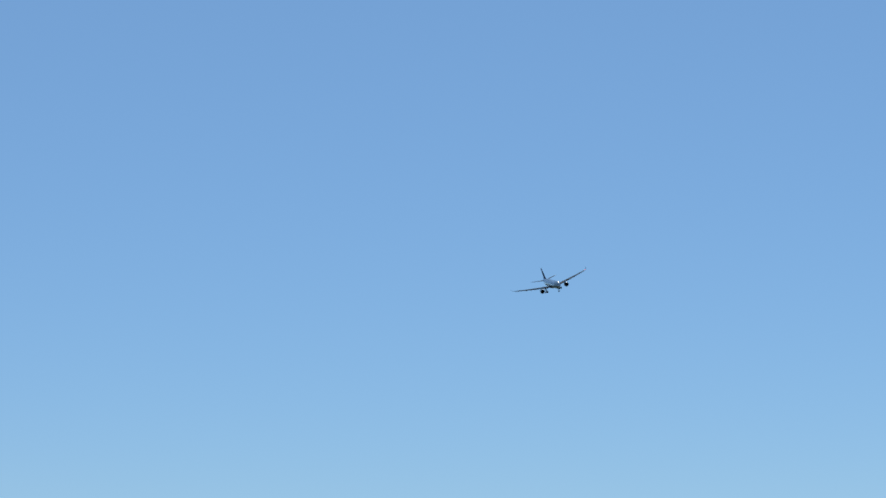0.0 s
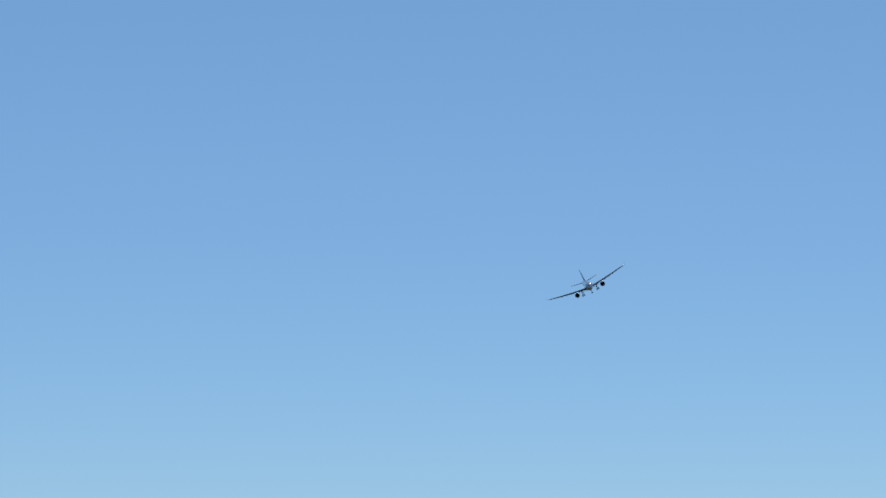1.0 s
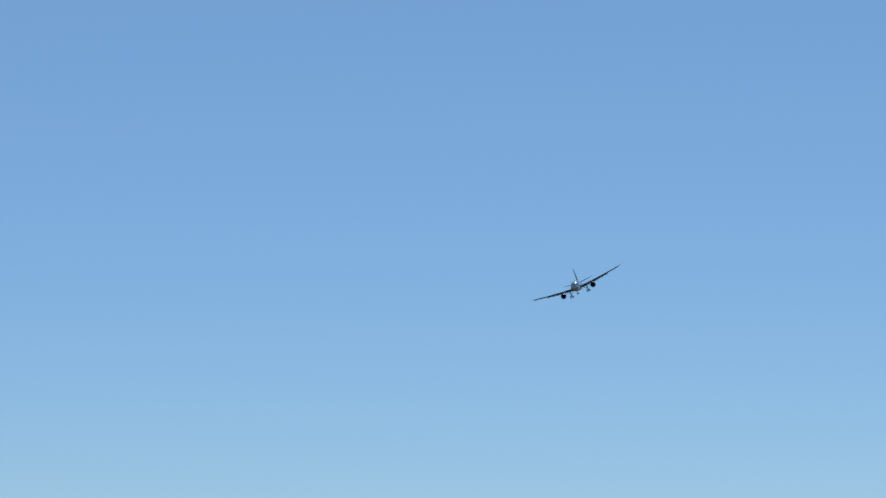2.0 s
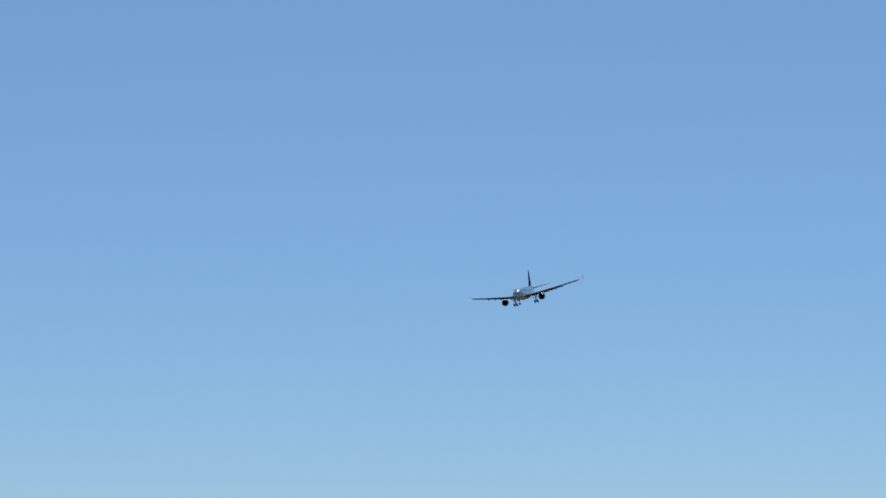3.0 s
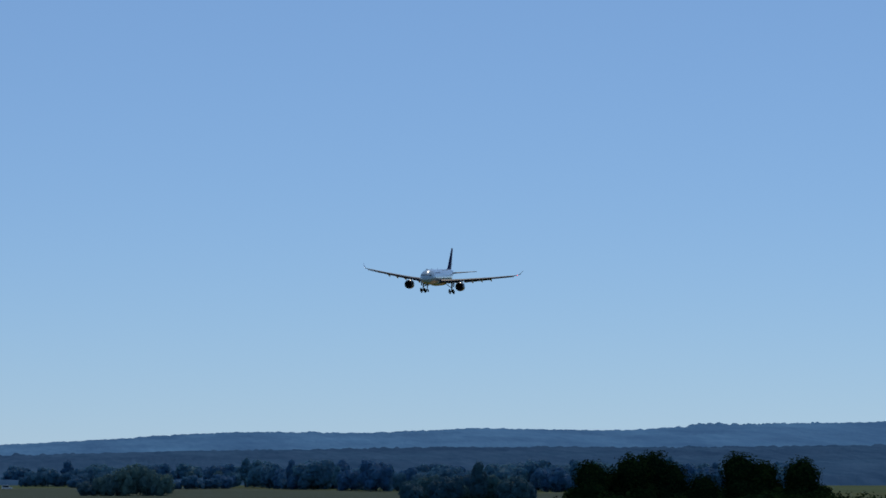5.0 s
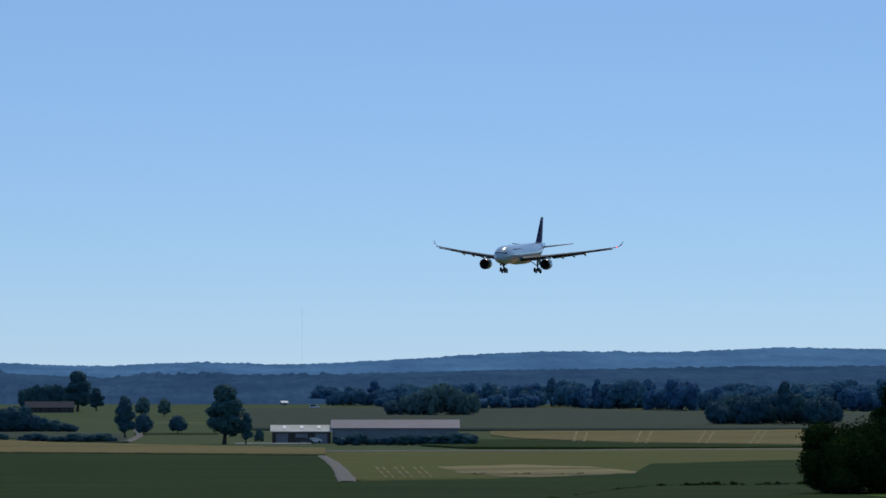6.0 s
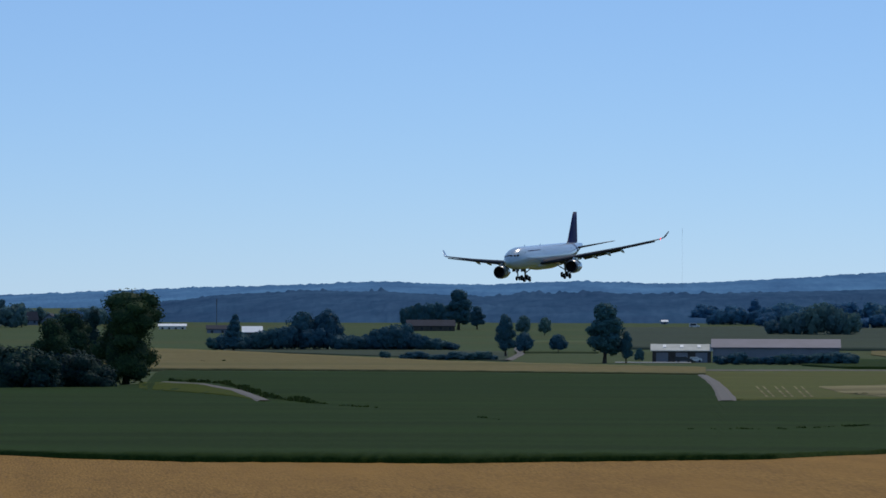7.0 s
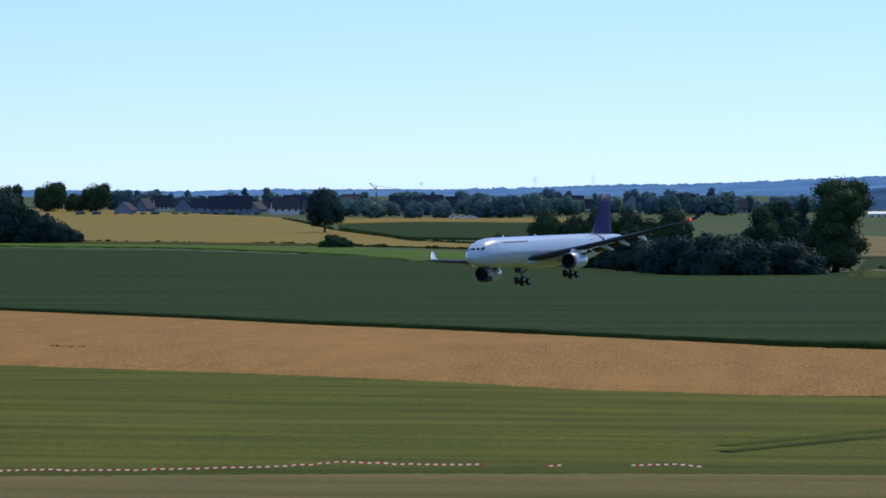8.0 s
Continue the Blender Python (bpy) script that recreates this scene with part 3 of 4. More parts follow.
# hedgerow below the sheds: a pine, two round trees and bushes of falling height
tree("conifer", 6.47, 1310, 12.2, 1.5, LEAF_DARK_HAZE, "dark ragged pine at the end of a hedgerow", group="hedgerow trees")
for b, h, w in ((5.40, 13.2, 1.05), (4.98, 13.8, 0.92)):
    tree("round", b, 1350, h, w, LEAF_DARK_HAZE, "round-crowned dark tree in a hedgerow", group="hedgerow trees")
for b, h, w in ((6.72, 4.6, 1.2), (6.58, 6.4, 1.1), (6.34, 6.8, 1.0), (6.15, 6.0, 1.1), (5.98, 7.6, 1.0), (5.80, 8.6, 0.9), (5.62, 8.8, 0.9), (5.20, 8.2, 1.1), (4.82, 6.2, 1.2), (4.64, 5.8, 1.2), (4.46, 5.4, 1.3),
                (4.28, 6.0, 1.3), (4.10, 8.6, 1.0), (3.93, 10.0, 1.0), (3.76, 7.6, 1.1), (3.58, 5.4, 1.3), (3.40, 4.6, 1.4), (3.24, 4.0, 1.5), (3.08, 3.0, 1.7)):
    tree("bush", b, 1345, h, w, LEAF_DARK_HAZE, "dense dark hedgerow bush", group="hedgerow")
tree("bush", 4.1, 1128, 2.4, 1.3, LEAF_DARK_HAZE, "small dark bush at a field edge")
for i in range(9):
    tree("bush", 3.75 - i * 0.16, 1096, 1.8 + 0.9 * (i in (1, 5, 7)), 2.2, LEAF_DARK_HAZE, "low scrubby bush along a field edge", group="scrub row")
for i in range(9):
    tree("bush", -0.85 - i * 0.225, 1004, (2.6, 3.6, 2.2, 2.6, 3.2, 3.0, 3.4, 3.8, 3.6)[i], 1.5, LEAF_DARK_HAZE, "dark bush along the wall of the hall", group="bushes by the hall")
for b, h, w in ((-1.85, 11, 0.9), (-2.05, 14, 0.85), (-2.2, 17, 0.8), (-2.45, 16, 0.8), (-2.68, 12, 0.9), (-1.6, 8, 1.0)):
    tree("bush", b, 1889, h, w, LEAF_DARK_HAZE, group="clump behind the farm")
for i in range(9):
    tree("bush", -0.72 - i * 0.16, 2401, 7 + 3 * (i % 3), 1.0, LEAF_WOOD_HAZE, "hazy tree before the woods", group="far trees", keep=True)

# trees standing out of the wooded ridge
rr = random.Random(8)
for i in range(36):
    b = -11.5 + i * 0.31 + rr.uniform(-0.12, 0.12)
    tree(rr.choice(("bush", "tall", "bush")), b, rr.uniform(2480, 2560), rr.uniform(9, 17), rr.uniform(0.9, 1.4), LEAF_WOOD_HAZE, "hazy tree at the foot of a wooded ridge", group="ridge trees", keep=True)

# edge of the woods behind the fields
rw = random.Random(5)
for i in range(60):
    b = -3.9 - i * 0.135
    tree("bush" if i % 5 else "tall", b + rw.uniform(-0.05, 0.05), np.interp(b, (-12, -6.4, -2.8), (2050, 2000, 2357)) + rw.uniform(10, 140), rw.uniform(11, 19), rw.uniform(0.8, 1.1), LEAF_WOOD_HAZE, "dark tree at the edge of distant woods", group="wood edge", keep=True)
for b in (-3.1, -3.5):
    tree("round", b, 2357, 10, 0.9, LEAF_FAR_HAZE)
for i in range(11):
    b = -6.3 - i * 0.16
    tree("tall" if i == 6 else "bush", b, 1560 + 20 * (i % 3), 17.5 if i == 6 else 10 + 3 * (i % 2), 0.95, LEAF_MID_HAZE, "dark tree in a copse between fields", group="field copse", keep=True)
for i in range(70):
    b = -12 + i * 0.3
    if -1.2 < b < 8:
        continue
    tree("bush", b + rw.uniform(-0.5, 0.5), rw.uniform(2200, 2400), rw.uniform(5, 12), rw.uniform(0.9, 1.3), LEAF_WOOD_HAZE, "hazy tree on the valley slope", group="valley trees", keep=True)

# left of the belt: lone tree, bushes, village trees
tree("round", 15.3, 1483, 17.5, 0.98, LEAF_DARK_HAZE, "lone dark round tree in a golden field", keep=True)
for b, h, w in ((15.28, 3.3, 1.3), (15.15, 5.2, 1.0), (15.02, 3.6, 1.2)):
    tree("bush", b, 1081, h, w, LEAF, "ragged green bush on a field verge", group="verge bushes", sink=0.7, keep=True)
for b, h in ((19.3, 11.0), (19.0, 9.4), (19.68, 16.0), (20.0, 21.0), (20.5, 19), (19.5, 11), (18.75, 6.0)):
    tree("bush", b, 1213, h, 1.0, LEAF_DARK_HAZE, "dark bush group beside the wheat", group="bush group", sink=0.7, keep=True)
for b, h in ((19.08, 21), (18.42, 20), (19.7, 19), (18.72, 13)):
    tree("bush", b, 2401, h, 0.85, LEAF, "broad round tree behind the golden field", group="field trees", keep=True)
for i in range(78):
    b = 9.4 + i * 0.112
    tree("bush" if i % 3 else "tall", b + rw.uniform(-0.08, 0.08), 2401 + rw.uniform(60, 300) if b > 15.3 or i % 2 else 2191 + rw.uniform(-60, 60), rw.uniform(6, 15), rw.uniform(0.7, 1.2), LEAF_FAR_HAZE, "green garden tree among village houses", group="village trees")
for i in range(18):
    tree("bush" if i % 4 else "tall", 8.25 + i * 0.08 + rw.uniform(-0.05, 0.05), rw.uniform(2200, 2420), rw.uniform(5, 12), rw.uniform(0.8, 1.3), LEAF_FAR_HAZE, "green garden tree among village houses", group="village trees")
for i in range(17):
    tree("bush", 18.6 - i * 0.2 + rw.uniform(-0.06, 0.06), 2232, rw.uniform(1.0, 2.6), 1.9, LEAF_FAR_HAZE, "low garden hedge at the village edge", group="village hedges")
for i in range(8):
    tree(("bush", "round", "bush")[i % 3], 14.6 - i * 0.33 + rw.uniform(-0.1, 0.1), 2000, rw.uniform(6, 14), rw.uniform(0.85, 1.2), LEAF_FAR_HAZE, "round tree along the village edge", group="village trees")


# ---- weeds along the ditches ----
def weed_strip(points, height, step, label):
    rng = random.Random(label)
    bm = bmesh.new()
    for (b0, d0), (b1, d1) in zip(points, points[1:]):
        n = max(2, int((polar(b0, d0) - polar(b1, d1)).length / step))
        for i in range(n):
            s = (i + rng.random()) / n
            p = polar(b0 + (b1 - b0) * s, d0 * (d1 / d0) ** s, 0.15)
            h = height * rng.uniform(0.3, 1.2) * (0.75 + 0.9 * noise.noise((s * 11 + b0, 0.3, 0)))
            if h < height * 0.15:
                continue
            for _ in range(7):
                q = Euler((rng.uniform(-0.7, 0.7), rng.uniform(-0.7, 0.7), rng.uniform(0, 6.28))).to_matrix()
                o = p + Vector((rng.uniform(-1, 1), rng.uniform(-1, 1), 0)) * step * 0.5
                bm.faces.new([bm.verts.new(o + q @ Vector(v) * h) for v in ((-0.3, 0, 0), (0.3, 0, 0), (0.45, 0.1, 0.7), (0, 0.2, 1.1), (-0.4, 0, 0.6))])
    tagged(part("weeds", bm, WEED), label, "weeds", kind="stuff")


weed_strip([(7.3, 600), (6.6, 559), (5.9, 389), (5.2, 340)], 0.5, 0.8, "dark weeds along a ditch by the track")
weed_strip([(5.2, 340), (4.3, 307)], 0.22, 0.8, "thin dark weeds on a field edge")
weed_strip([(4.3, 307), (3.9, 300)], 0.16, 0.8, "patchy dark weeds in the crop")
weed_strip([(2.7, 261), (2.3, 252)], 0.16, 0.4, "dark weeds in the crop")
weed_strip([(-0.3, 218), (-1.7, 218), (-3.2, 238), (-5.3, 335), (-7.4, 356)], 0.15, 0.5, "dark ditch of weeds across the crop")
weed_strip([(6.9, 1020), (6.15, 1020)], 0.5, 0.9, "dark lodged streak in the pale wheat")
weed_strip([(5.75, 880), (4.7, 880)], 0.3, 0.7, "dark lodged streak in the pale wheat")
weed_strip([(-0.3, 216), (-1.7, 216), (-3.2, 236)], 0.16, 0.16, "thin dark ditch across the crop")
weed_strip([(-5.4, 337), (-7.6, 352)], 0.4, 0.3, "dark ditch below a copse")
weed_strip([(15.9, 2000), (15.2, 1592), (14, 1231), (12.8, 1128)], 1.3, 2, "weedy bank along a lane")
for b0, b1 in ((-2.72, -2.95), (-3.15, -3.6), (-3.95, -4.35)):
    weed_strip([(b0, 450), (b1, 455)], 0.16, 0.5, "brown lodged spots in the flattened corn")
for b, h in ((2.80, 1.15), (2.62, 0.95), (2.45, 0.7)):
    tree("bush", b, 72, h, 0.55, WEED, "tall dark weeds at the edge of the grass strip", "weeds", "tall weeds")
weed_strip([(19, 1248), (16, 1178), (13, 1032)], 0.9, 1.0, "dark grassy bank below the golden field")


# ---- farm buildings ----
ROOF_PALE = plain_material("pale_fibre_cement_roof", (0.46, 0.47, 0.42), 0.75, 0, 0.15, 0.3)
ROOF_LILAC = plain_material("weathered_sheet_roof", (0.15, 0.145, 0.18), 0.75, 0, 0.12, 0.2)
WALL_DARK = plain_material("dark_stained_boards", (0.05, 0.045, 0.04), 0.8, 0, 0.25, 0.8)
WALL_GREY = plain_material("grey_blue_sheet_wall", (0.17, 0.19, 0.23), 0.6, 0, 0.1, 0.3)
WALL_WHITE = plain_material("white_render", (0.62, 0.60, 0.57), 0.85, 0, 0.08, 0.5)
ROOF_RED = plain_material("brown_tile_roof", (0.075, 0.058, 0.058), 0.85, 0, 0.25, 0.6)
GLASS_DARK = plain_material("dark_window_glass", (0.03, 0.035, 0.045), 0.08, 0, 0.1, 1.0)
SKYLIGHT = plain_material("white_skylight", (0.85, 0.85, 0.83), 0.6, 0, 0.05, 1.0)
# far roofs and walls carry a blue tint in imitation of haze
ROOF_FAR_HAZE = plain_material("hazed_dark_slate_roof", (0.022, 0.028, 0.044), 0.95, 0, 0.2, 0.4)
WALL_FAR_HAZE = plain_material("hazed_grey_render", (0.16, 0.20, 0.26), 0.9, 0, 0.1, 0.4)
CONCRETE = plain_material("concrete", (0.42, 0.41, 0.39), 0.9, 0, 0.15, 0.5)


def gable_house(name, b, d, length, depth, eaves, top, wall_mat, roof_mat, label, category="house", turn=0.0, windows=0, chimney=False, skylights=0, doors=0):
    """A pitched-roof building whose long side faces the camera unless turned."""
    root = new(name)
    root.matrix_basis = Matrix.Translation(polar(b, d)) @ Euler((0, 0, radians(b + turn))).to_matrix().to_4x4()
    l, w = length / 2, depth / 2
    bm = mesh_from([(-l, -w, -1), (l, -w, -1), (l, w, -1), (-l, w, -1), (-l, -w, eaves), (l, -w, eaves), (l, w, eaves), (-l, w, eaves), (-l, 0, top - 0.12), (l, 0, top - 0.12)],
                   [(0, 1, 5, 4), (1, 2, 6, 9, 5), (2, 3, 7, 6), (3, 0, 4, 8, 7)])
    part("wall", bm, wall_mat, root)
    o = 0.5
    for s in (-1, 1):
        k = (top - eaves) / w
        pts = [(-l - o, s * (w + o), eaves - k * o), (l + o, s * (w + o), eaves - k * o), (l + o, 0, top), (-l - o, 0, top)]
        bm = mesh_from(pts + [(x, y, z + 0.22) for x, y, z in pts], [(0, 1, 2, 3), (4, 5, 6, 7), (0, 1, 5, 4), (1, 2, 6, 5), (3, 0, 4, 7)])
        bmesh.ops.recalc_face_normals(bm, faces=bm.faces)
        roof = part("roof", bm, roof_mat, root)
        if s < 0:
            for i in range(skylights):
                x = -l + length * (i + 0.7) / (skylights + 0.4)
                y0, y1 = -w * 0.62, -w * 0.2
                q = [(x - 0.45, y0), (x + 0.45, y0), (x + 0.45, y1), (x - 0.45, y1)]
                zz = lambda y: top + k * y + 0.26
                bm = mesh_from([(a, c, zz(c)) for a, c in q] + [(a, c, zz(c) + 0.1) for a, c in q], [(4, 5, 6, 7), (0, 1, 5, 4), (1, 2, 6, 5), (2, 3, 7, 6), (3, 0, 4, 7)])
                part("skylight", bm, SKYLIGHT, roof, "white translucent roof light")
    for i in range(windows):
        x = -l + length * (i + 0.5) / windows
        part("window", box(x - 0.55, x + 0.55, -w - 0.06, -w + 0.05, eaves - 2.0, eaves - 0.7), GLASS_DARK, root)
    for i in range(doors):
        x = -l + length * (i + 0.5) / doors
        part("door", box(x - 1.6, x + 1.6, -w - 0.07, -w + 0.05, -0.2, eaves - 0.5), WALL_GREY, root)
    if chimney:
        part("chimney", box(l * 0.3, l * 0.3 + 0.8, -0.4, 0.4, top - 0.6, top + 1.1), ROOF_RED, root)
    return tagged(root, label, category)


BD = 1050
gable_house("barn", -0.275, BD + 8, 15.6, 12, 3.2, 4.7, WALL_DARK, ROOF_PALE, "low dark timber shed with a pale roof", "barn", 0, 0, False, 3, 3)
gable_house("barn", -1.63, BD + 10, 33.4, 15, 4.1, 6.1, WALL_GREY, ROOF_LILAC, "long grey farm hall with a lilac sheet roof", "barn", 0, 0, False, 0, 2)
tagged(part("farmyard", box(-18, 2, -9, -2, -0.5, 0.25), CONCRETE), "pale concrete farmyard before the shed", "yard", kind="structure").matrix_basis = Matrix.Translation(polar(-0.3, BD)) @ Euler((0, 0, 0)).to_matrix().to_4x4()
gable_house("barn", 3.40, 2010, 24, 11, 2.6, 5.4, WALL_DARK, ROOF_FAR_HAZE, "long dark-roofed shed between trees", "barn", 4, 5)
gable_house("house", 6.15, 1686, 8, 9, 3.0, 5.2, WALL_DARK, SKYLIGHT, "low hall with a bright white roof", "barn", 0, 2)
gable_house("house", 7.3, 2074, 14, 8, 1.6, 2.6, WALL_WHITE, SKYLIGHT, "low white farm building far off", "barn", 0, 4)

gable_house("barn", 6.62, 1900, 15, 8, 2.0, 3.6, WALL_FAR_HAZE, ROOF_FAR_HAZE, "low dark shed behind a hedgerow", "barn", 0, 3)
gable_house("hut", -0.02, 2430, 3.6, 3, 1.6, 2.4, WALL_FAR_HAZE, SKYLIGHT, "small white-roofed hut before the woods", "hut", 15, 1)

rv = random.Random(21)
for i in range(34):
    b = 9.6 + i * 0.255
    tall = rv.uniform(6.0, 11)
    gable_house("house", b + rv.uniform(-0.06, 0.06), 2273 + rv.uniform(0, 240), rv.uniform(9, 16), rv.uniform(8, 10), tall * rv.uniform(0.25, 0.42), tall,
                (WALL_FAR_HAZE, WALL_WHITE, WALL_FAR_HAZE)[i % 3], ROOF_FAR_HAZE, ("white-walled village house with a dark tiled roof", "white-walled village house with a dark tiled roof", "grey village house with a dark roof")[i % 3],
                "house", rv.choice((-25, 0, 12, 70, 90, 40)), rv.choice((2, 3, 4)), i % 3 == 0)
for b, top, turn in ((9.35, 7.5, 12), (9.0, 6.5, 80), (8.6, 7.0, -20)):
    gable_house("house", b, 2300, 12, 9, top * 0.4, top, WALL_FAR_HAZE, ROOF_FAR_HAZE, "grey village house with a dark roof", "house", turn, 3)
gable_house("house", 16.6, 2252, 24, 10, 4, 10.5, WALL_FAR_HAZE, ROOF_FAR_HAZE, "long dark-roofed farmhouse at the village edge", "house", 0, 6, True)
gable_house("house", 15.85, 2232, 15, 10, 4, 10, WALL_WHITE, ROOF_FAR_HAZE, "dark-roofed house with white gable", "house", 8, 4, True)


# ---- vehicles and masts far off ----
def van(b, d, paint, label, length=4.6, height=1.9):
    root = new("car")
    root.matrix_basis = Matrix.Translation(polar(b, d, 0.3)) @ Euler((0, 0, radians(b))).to_matrix().to_4x4()
    l = length / 2
    prof = [(-l, 0.35), (l, 0.35), (l, 0.95), (l * 0.55, 1.05), (l * 0.25, height), (-l * 0.92, height), (-l, 1.0)]
    bm = bmesh.new()
    add_loft(bm, [[(x, -0.85, z) for x, z in prof], [(x, 0.85, z) for x, z in prof]])
    body = part("body", bm, paint, root)
    part("window", box(-l * 0.8, l * 0.3, -0.88, -0.84, 1.05, height - 0.25), GLASS_DARK, body)
    for sx in (-0.6, 0.6):
        for sy in (-0.8, 0.8):
            part("wheel", tube([(sx * l, sy - 0.1, 0.33), (sx * l, sy + 0.1, 0.33)], [0.33, 0.33], 10), GLASS_DARK, root)
    tagged(root, label, "car", "parked cars")


PAINT_WHITE = plain_material("white_car_paint", (0.75, 0.75, 0.75), 0.25, 0, 0.03, 1.0, 0.6)
PAINT_DARK = plain_material("dark_car_paint", (0.03, 0.035, 0.05), 0.25, 0, 0.03, 1.0, 0.6)
van(-0.30, BD - 14, PAINT_DARK, "dark estate car parked before the farm shed", 4.4, 1.5)
van(-0.48, BD - 13, PAINT_WHITE, "small white car parked before the farm shed", 3.2, 1.4)
van(-0.46, 2211, PAINT_WHITE, "white van on a far road", 6, 2.4)
for k in range(3):
    van(13.42 - k * 0.13, 1972, PAINT_WHITE, "white car parked below the village", 4.8, 1.7)
STEEL = plain_material("galvanised_steel", (0.11, 0.13, 0.16), 0.6, 0.2, 0.1, 1.0)


def pylon(b, d, height):
    """A lattice pylon with three cross arms."""
    root = new("pylon")
    root.matrix_basis = Matrix.Translation(polar(b, d)) @ Euler((0, 0, radians(b))).to_matrix().to_4x4()
    for sx in (-1, 1):
        for sy in (-1, 1):
            part("leg", tube([(sx * 3, sy * 3, -2), (sx * 0.5, sy * 0.5, height * 0.75), (0, 0, height)], [0.14, 0.12, 0.1], 4), STEEL, root)
    for z, w in ((0.72, 3), (0.82, 4), (0.92, 2.5)):
        part("cross_arm", tube([(-w, 0, height * z), (w, 0, height * z)], [0.1, 0.1], 4), STEEL, root)
    tagged(root, "grey lattice power pylon on the skyline", "pylon", "pylons")


for b, h in ((11.4, 44), (12.25, 42), (13.9, 36)):
    pylon(b, 4760, h - 22)
root = new("radio_mast")
root.matrix_basis = Matrix.Translation(polar(-0.28, 4300))
part("pole", tube([(0, 0, -2), (0, 0, 80)], [0.06, 0.05], 5), STEEL, root)
part("antenna", tube([(0, 0, 79), (0, 0, 86)], [0.12, 0.1], 5), STEEL, root)
tagged(root, "thin grey radio mast on the skyline", "mast")

root = new("antenna_mast")
root.matrix_basis = Matrix.Translation(polar(6.70, 2000))
part("pole", tube([(0, 0, -1), (0, 0, 15.0)], [0.22, 0.16], 6), STEEL, root)
part("antenna", tube([(0, 0, 13.0), (0, 0, 16.0)], [0.34, 0.3], 6), STEEL, root)
tagged(root, "dark antenna mast beside a farm", "mast")

root = new("tower_crane")
root.matrix_basis = Matrix.Translation(polar(14.55, 2500)) @ Euler((0, 0, radians(14.5))).to_matrix().to_4x4()
part("tower", tube([(0, 0, -1), (0, 0, 13.0)], [0.45, 0.4], 4), STEEL, root)
part("jib", tube([(-5, 0, 13.0), (16, 0, 13.0)], [0.26, 0.2], 4), STEEL, root)
part("cabin", box(-0.7, 0.7, -0.7, 0.7, 11.2, 12.7), PAINT_WHITE, root)
part("strut", tube([(0, 0, 13.0), (-4.5, 0, 17.2)], [0.26, 0.22], 4), STEEL, root)
part("tie_rod", tube([(-4.5, 0, 17.2), (0, 0, 15.2), (15, 0, 13.2)], [0.1, 0.1, 0.1], 4), STEEL, root)
part("apex", tube([(0, 0, 13.0), (0, 0, 15.3)], [0.28, 0.18], 4), STEEL, root)
tagged(root, "grey tower crane over the village", "crane")


# ---- barrier tape along the strip ----
RED = leaf_material("red_plastic_film", (0.60, 0.04, 0.02), (0.75, 0.07, 0.04), 0.5)
WHITE = leaf_material("white_plastic_film", (0.88, 0.85, 0.78), (0.95, 0.92, 0.85), 0.5)
STAKE = plain_material("grey_wooden_stake", (0.16, 0.13, 0.10), 0.85, 0, 0.2, 9.0)


def barrier_tape():
    root = new("barrier_tape")
    root.matrix_basis = Matrix.Translation(polar(14, 81))
    inv = root.matrix_basis.inverted()
    stakes = ((22.5, 0.10), (19.3, 0.08), (16.6, 0.10), (15.05, 0.21), (13.0, 0.15), (10.2, 0.15), (8.6, 0.05))
    bms = (bmesh.new(), bmesh.new())
    k = 0
    for (b1, h1), (b0, h0) in zip(stakes, stakes[1:]):
        n = int(radians(b1 - b0) * 81 / 0.083)
        for i in range(n):
            q = []
            for s in (i / n, (i + 1) / n):
                p = inv @ polar(b1 + (b0 - b1) * s, 81, h1 + (h0 - h1) * s - 0.12 * s * (1 - s) + 0.02 * noise.noise((b0 * 3 + s * 9, 0, 0)))
                q.append((p, 0.030 + 0.012 * noise.noise((s * 14 + b0, 2, 0))))
            (p0, t0), (p1, t1) = q
            bm = bms[k % 2]
            k += 1
            if b0 < 12.9 and noise.noise((b0 + i * 0.07, 4.2, 0)) < -0.05:
                continue        # sunk into the grass
            bm.faces.new([bm.verts.new(v) for v in (p0 + Vector((0, -t0, -0.013)), p1 + Vector((0, -t1, -0.013)), p1 + Vector((0, t1, 0.013)), p0 + Vector((0, t0, 0.013)))])
    tagged(part("red_print", bms[0], RED, root, "red blocks of the tape"), kind="stuff")
    tagged(part("white_film", bms[1], WHITE, root, "white blocks of the tape"), kind="stuff")
    for b, h in stakes:
        p = inv @ polar(b, 81.05)
        part("stake", tube([p + Vector((0, 0, -0.15)), p + Vector((0.0, 0, h))], [0.008, 0.006], 6), STAKE, root)
    tagged(root, "red and white barrier tape sagging between low stakes", "tape")


barrier_tape()
for k, w, m in ((1.004, 0.8, LONG_GRASS), (1.0, 0.35, RUT), (1.028, 0.7, LONG_GRASS)):
    track("rut", [(9.5, 88.0 * k), (8.3, 91.3 * k), (7.4, 94.0 * k), (6.9, 95.1 * k)], w, m, "dark rut of long grass across the strip", 0.02 if m is LONG_GRASS else 0.03)
field("long_grass", [(-24, 80.3), (28, 80.3)], [(-24, 81.9), (3, 82.5), (9, 83.5), (15, 82.2), (28, 81.9)], 0.015, LONG_GRASS, "uncut dark grass under the barrier tape", 6, 0.5, "grass")
weed_strip([(19.1, 148), (18.6, 147)], 0.05, 0.06, "dark lodged patch in the wheat")


# ---- the model airliner, one fifteenth of full size ----
S = 1 / 15
CENTRE = -32.0     # the keyed point, in full-size metres behind the nose


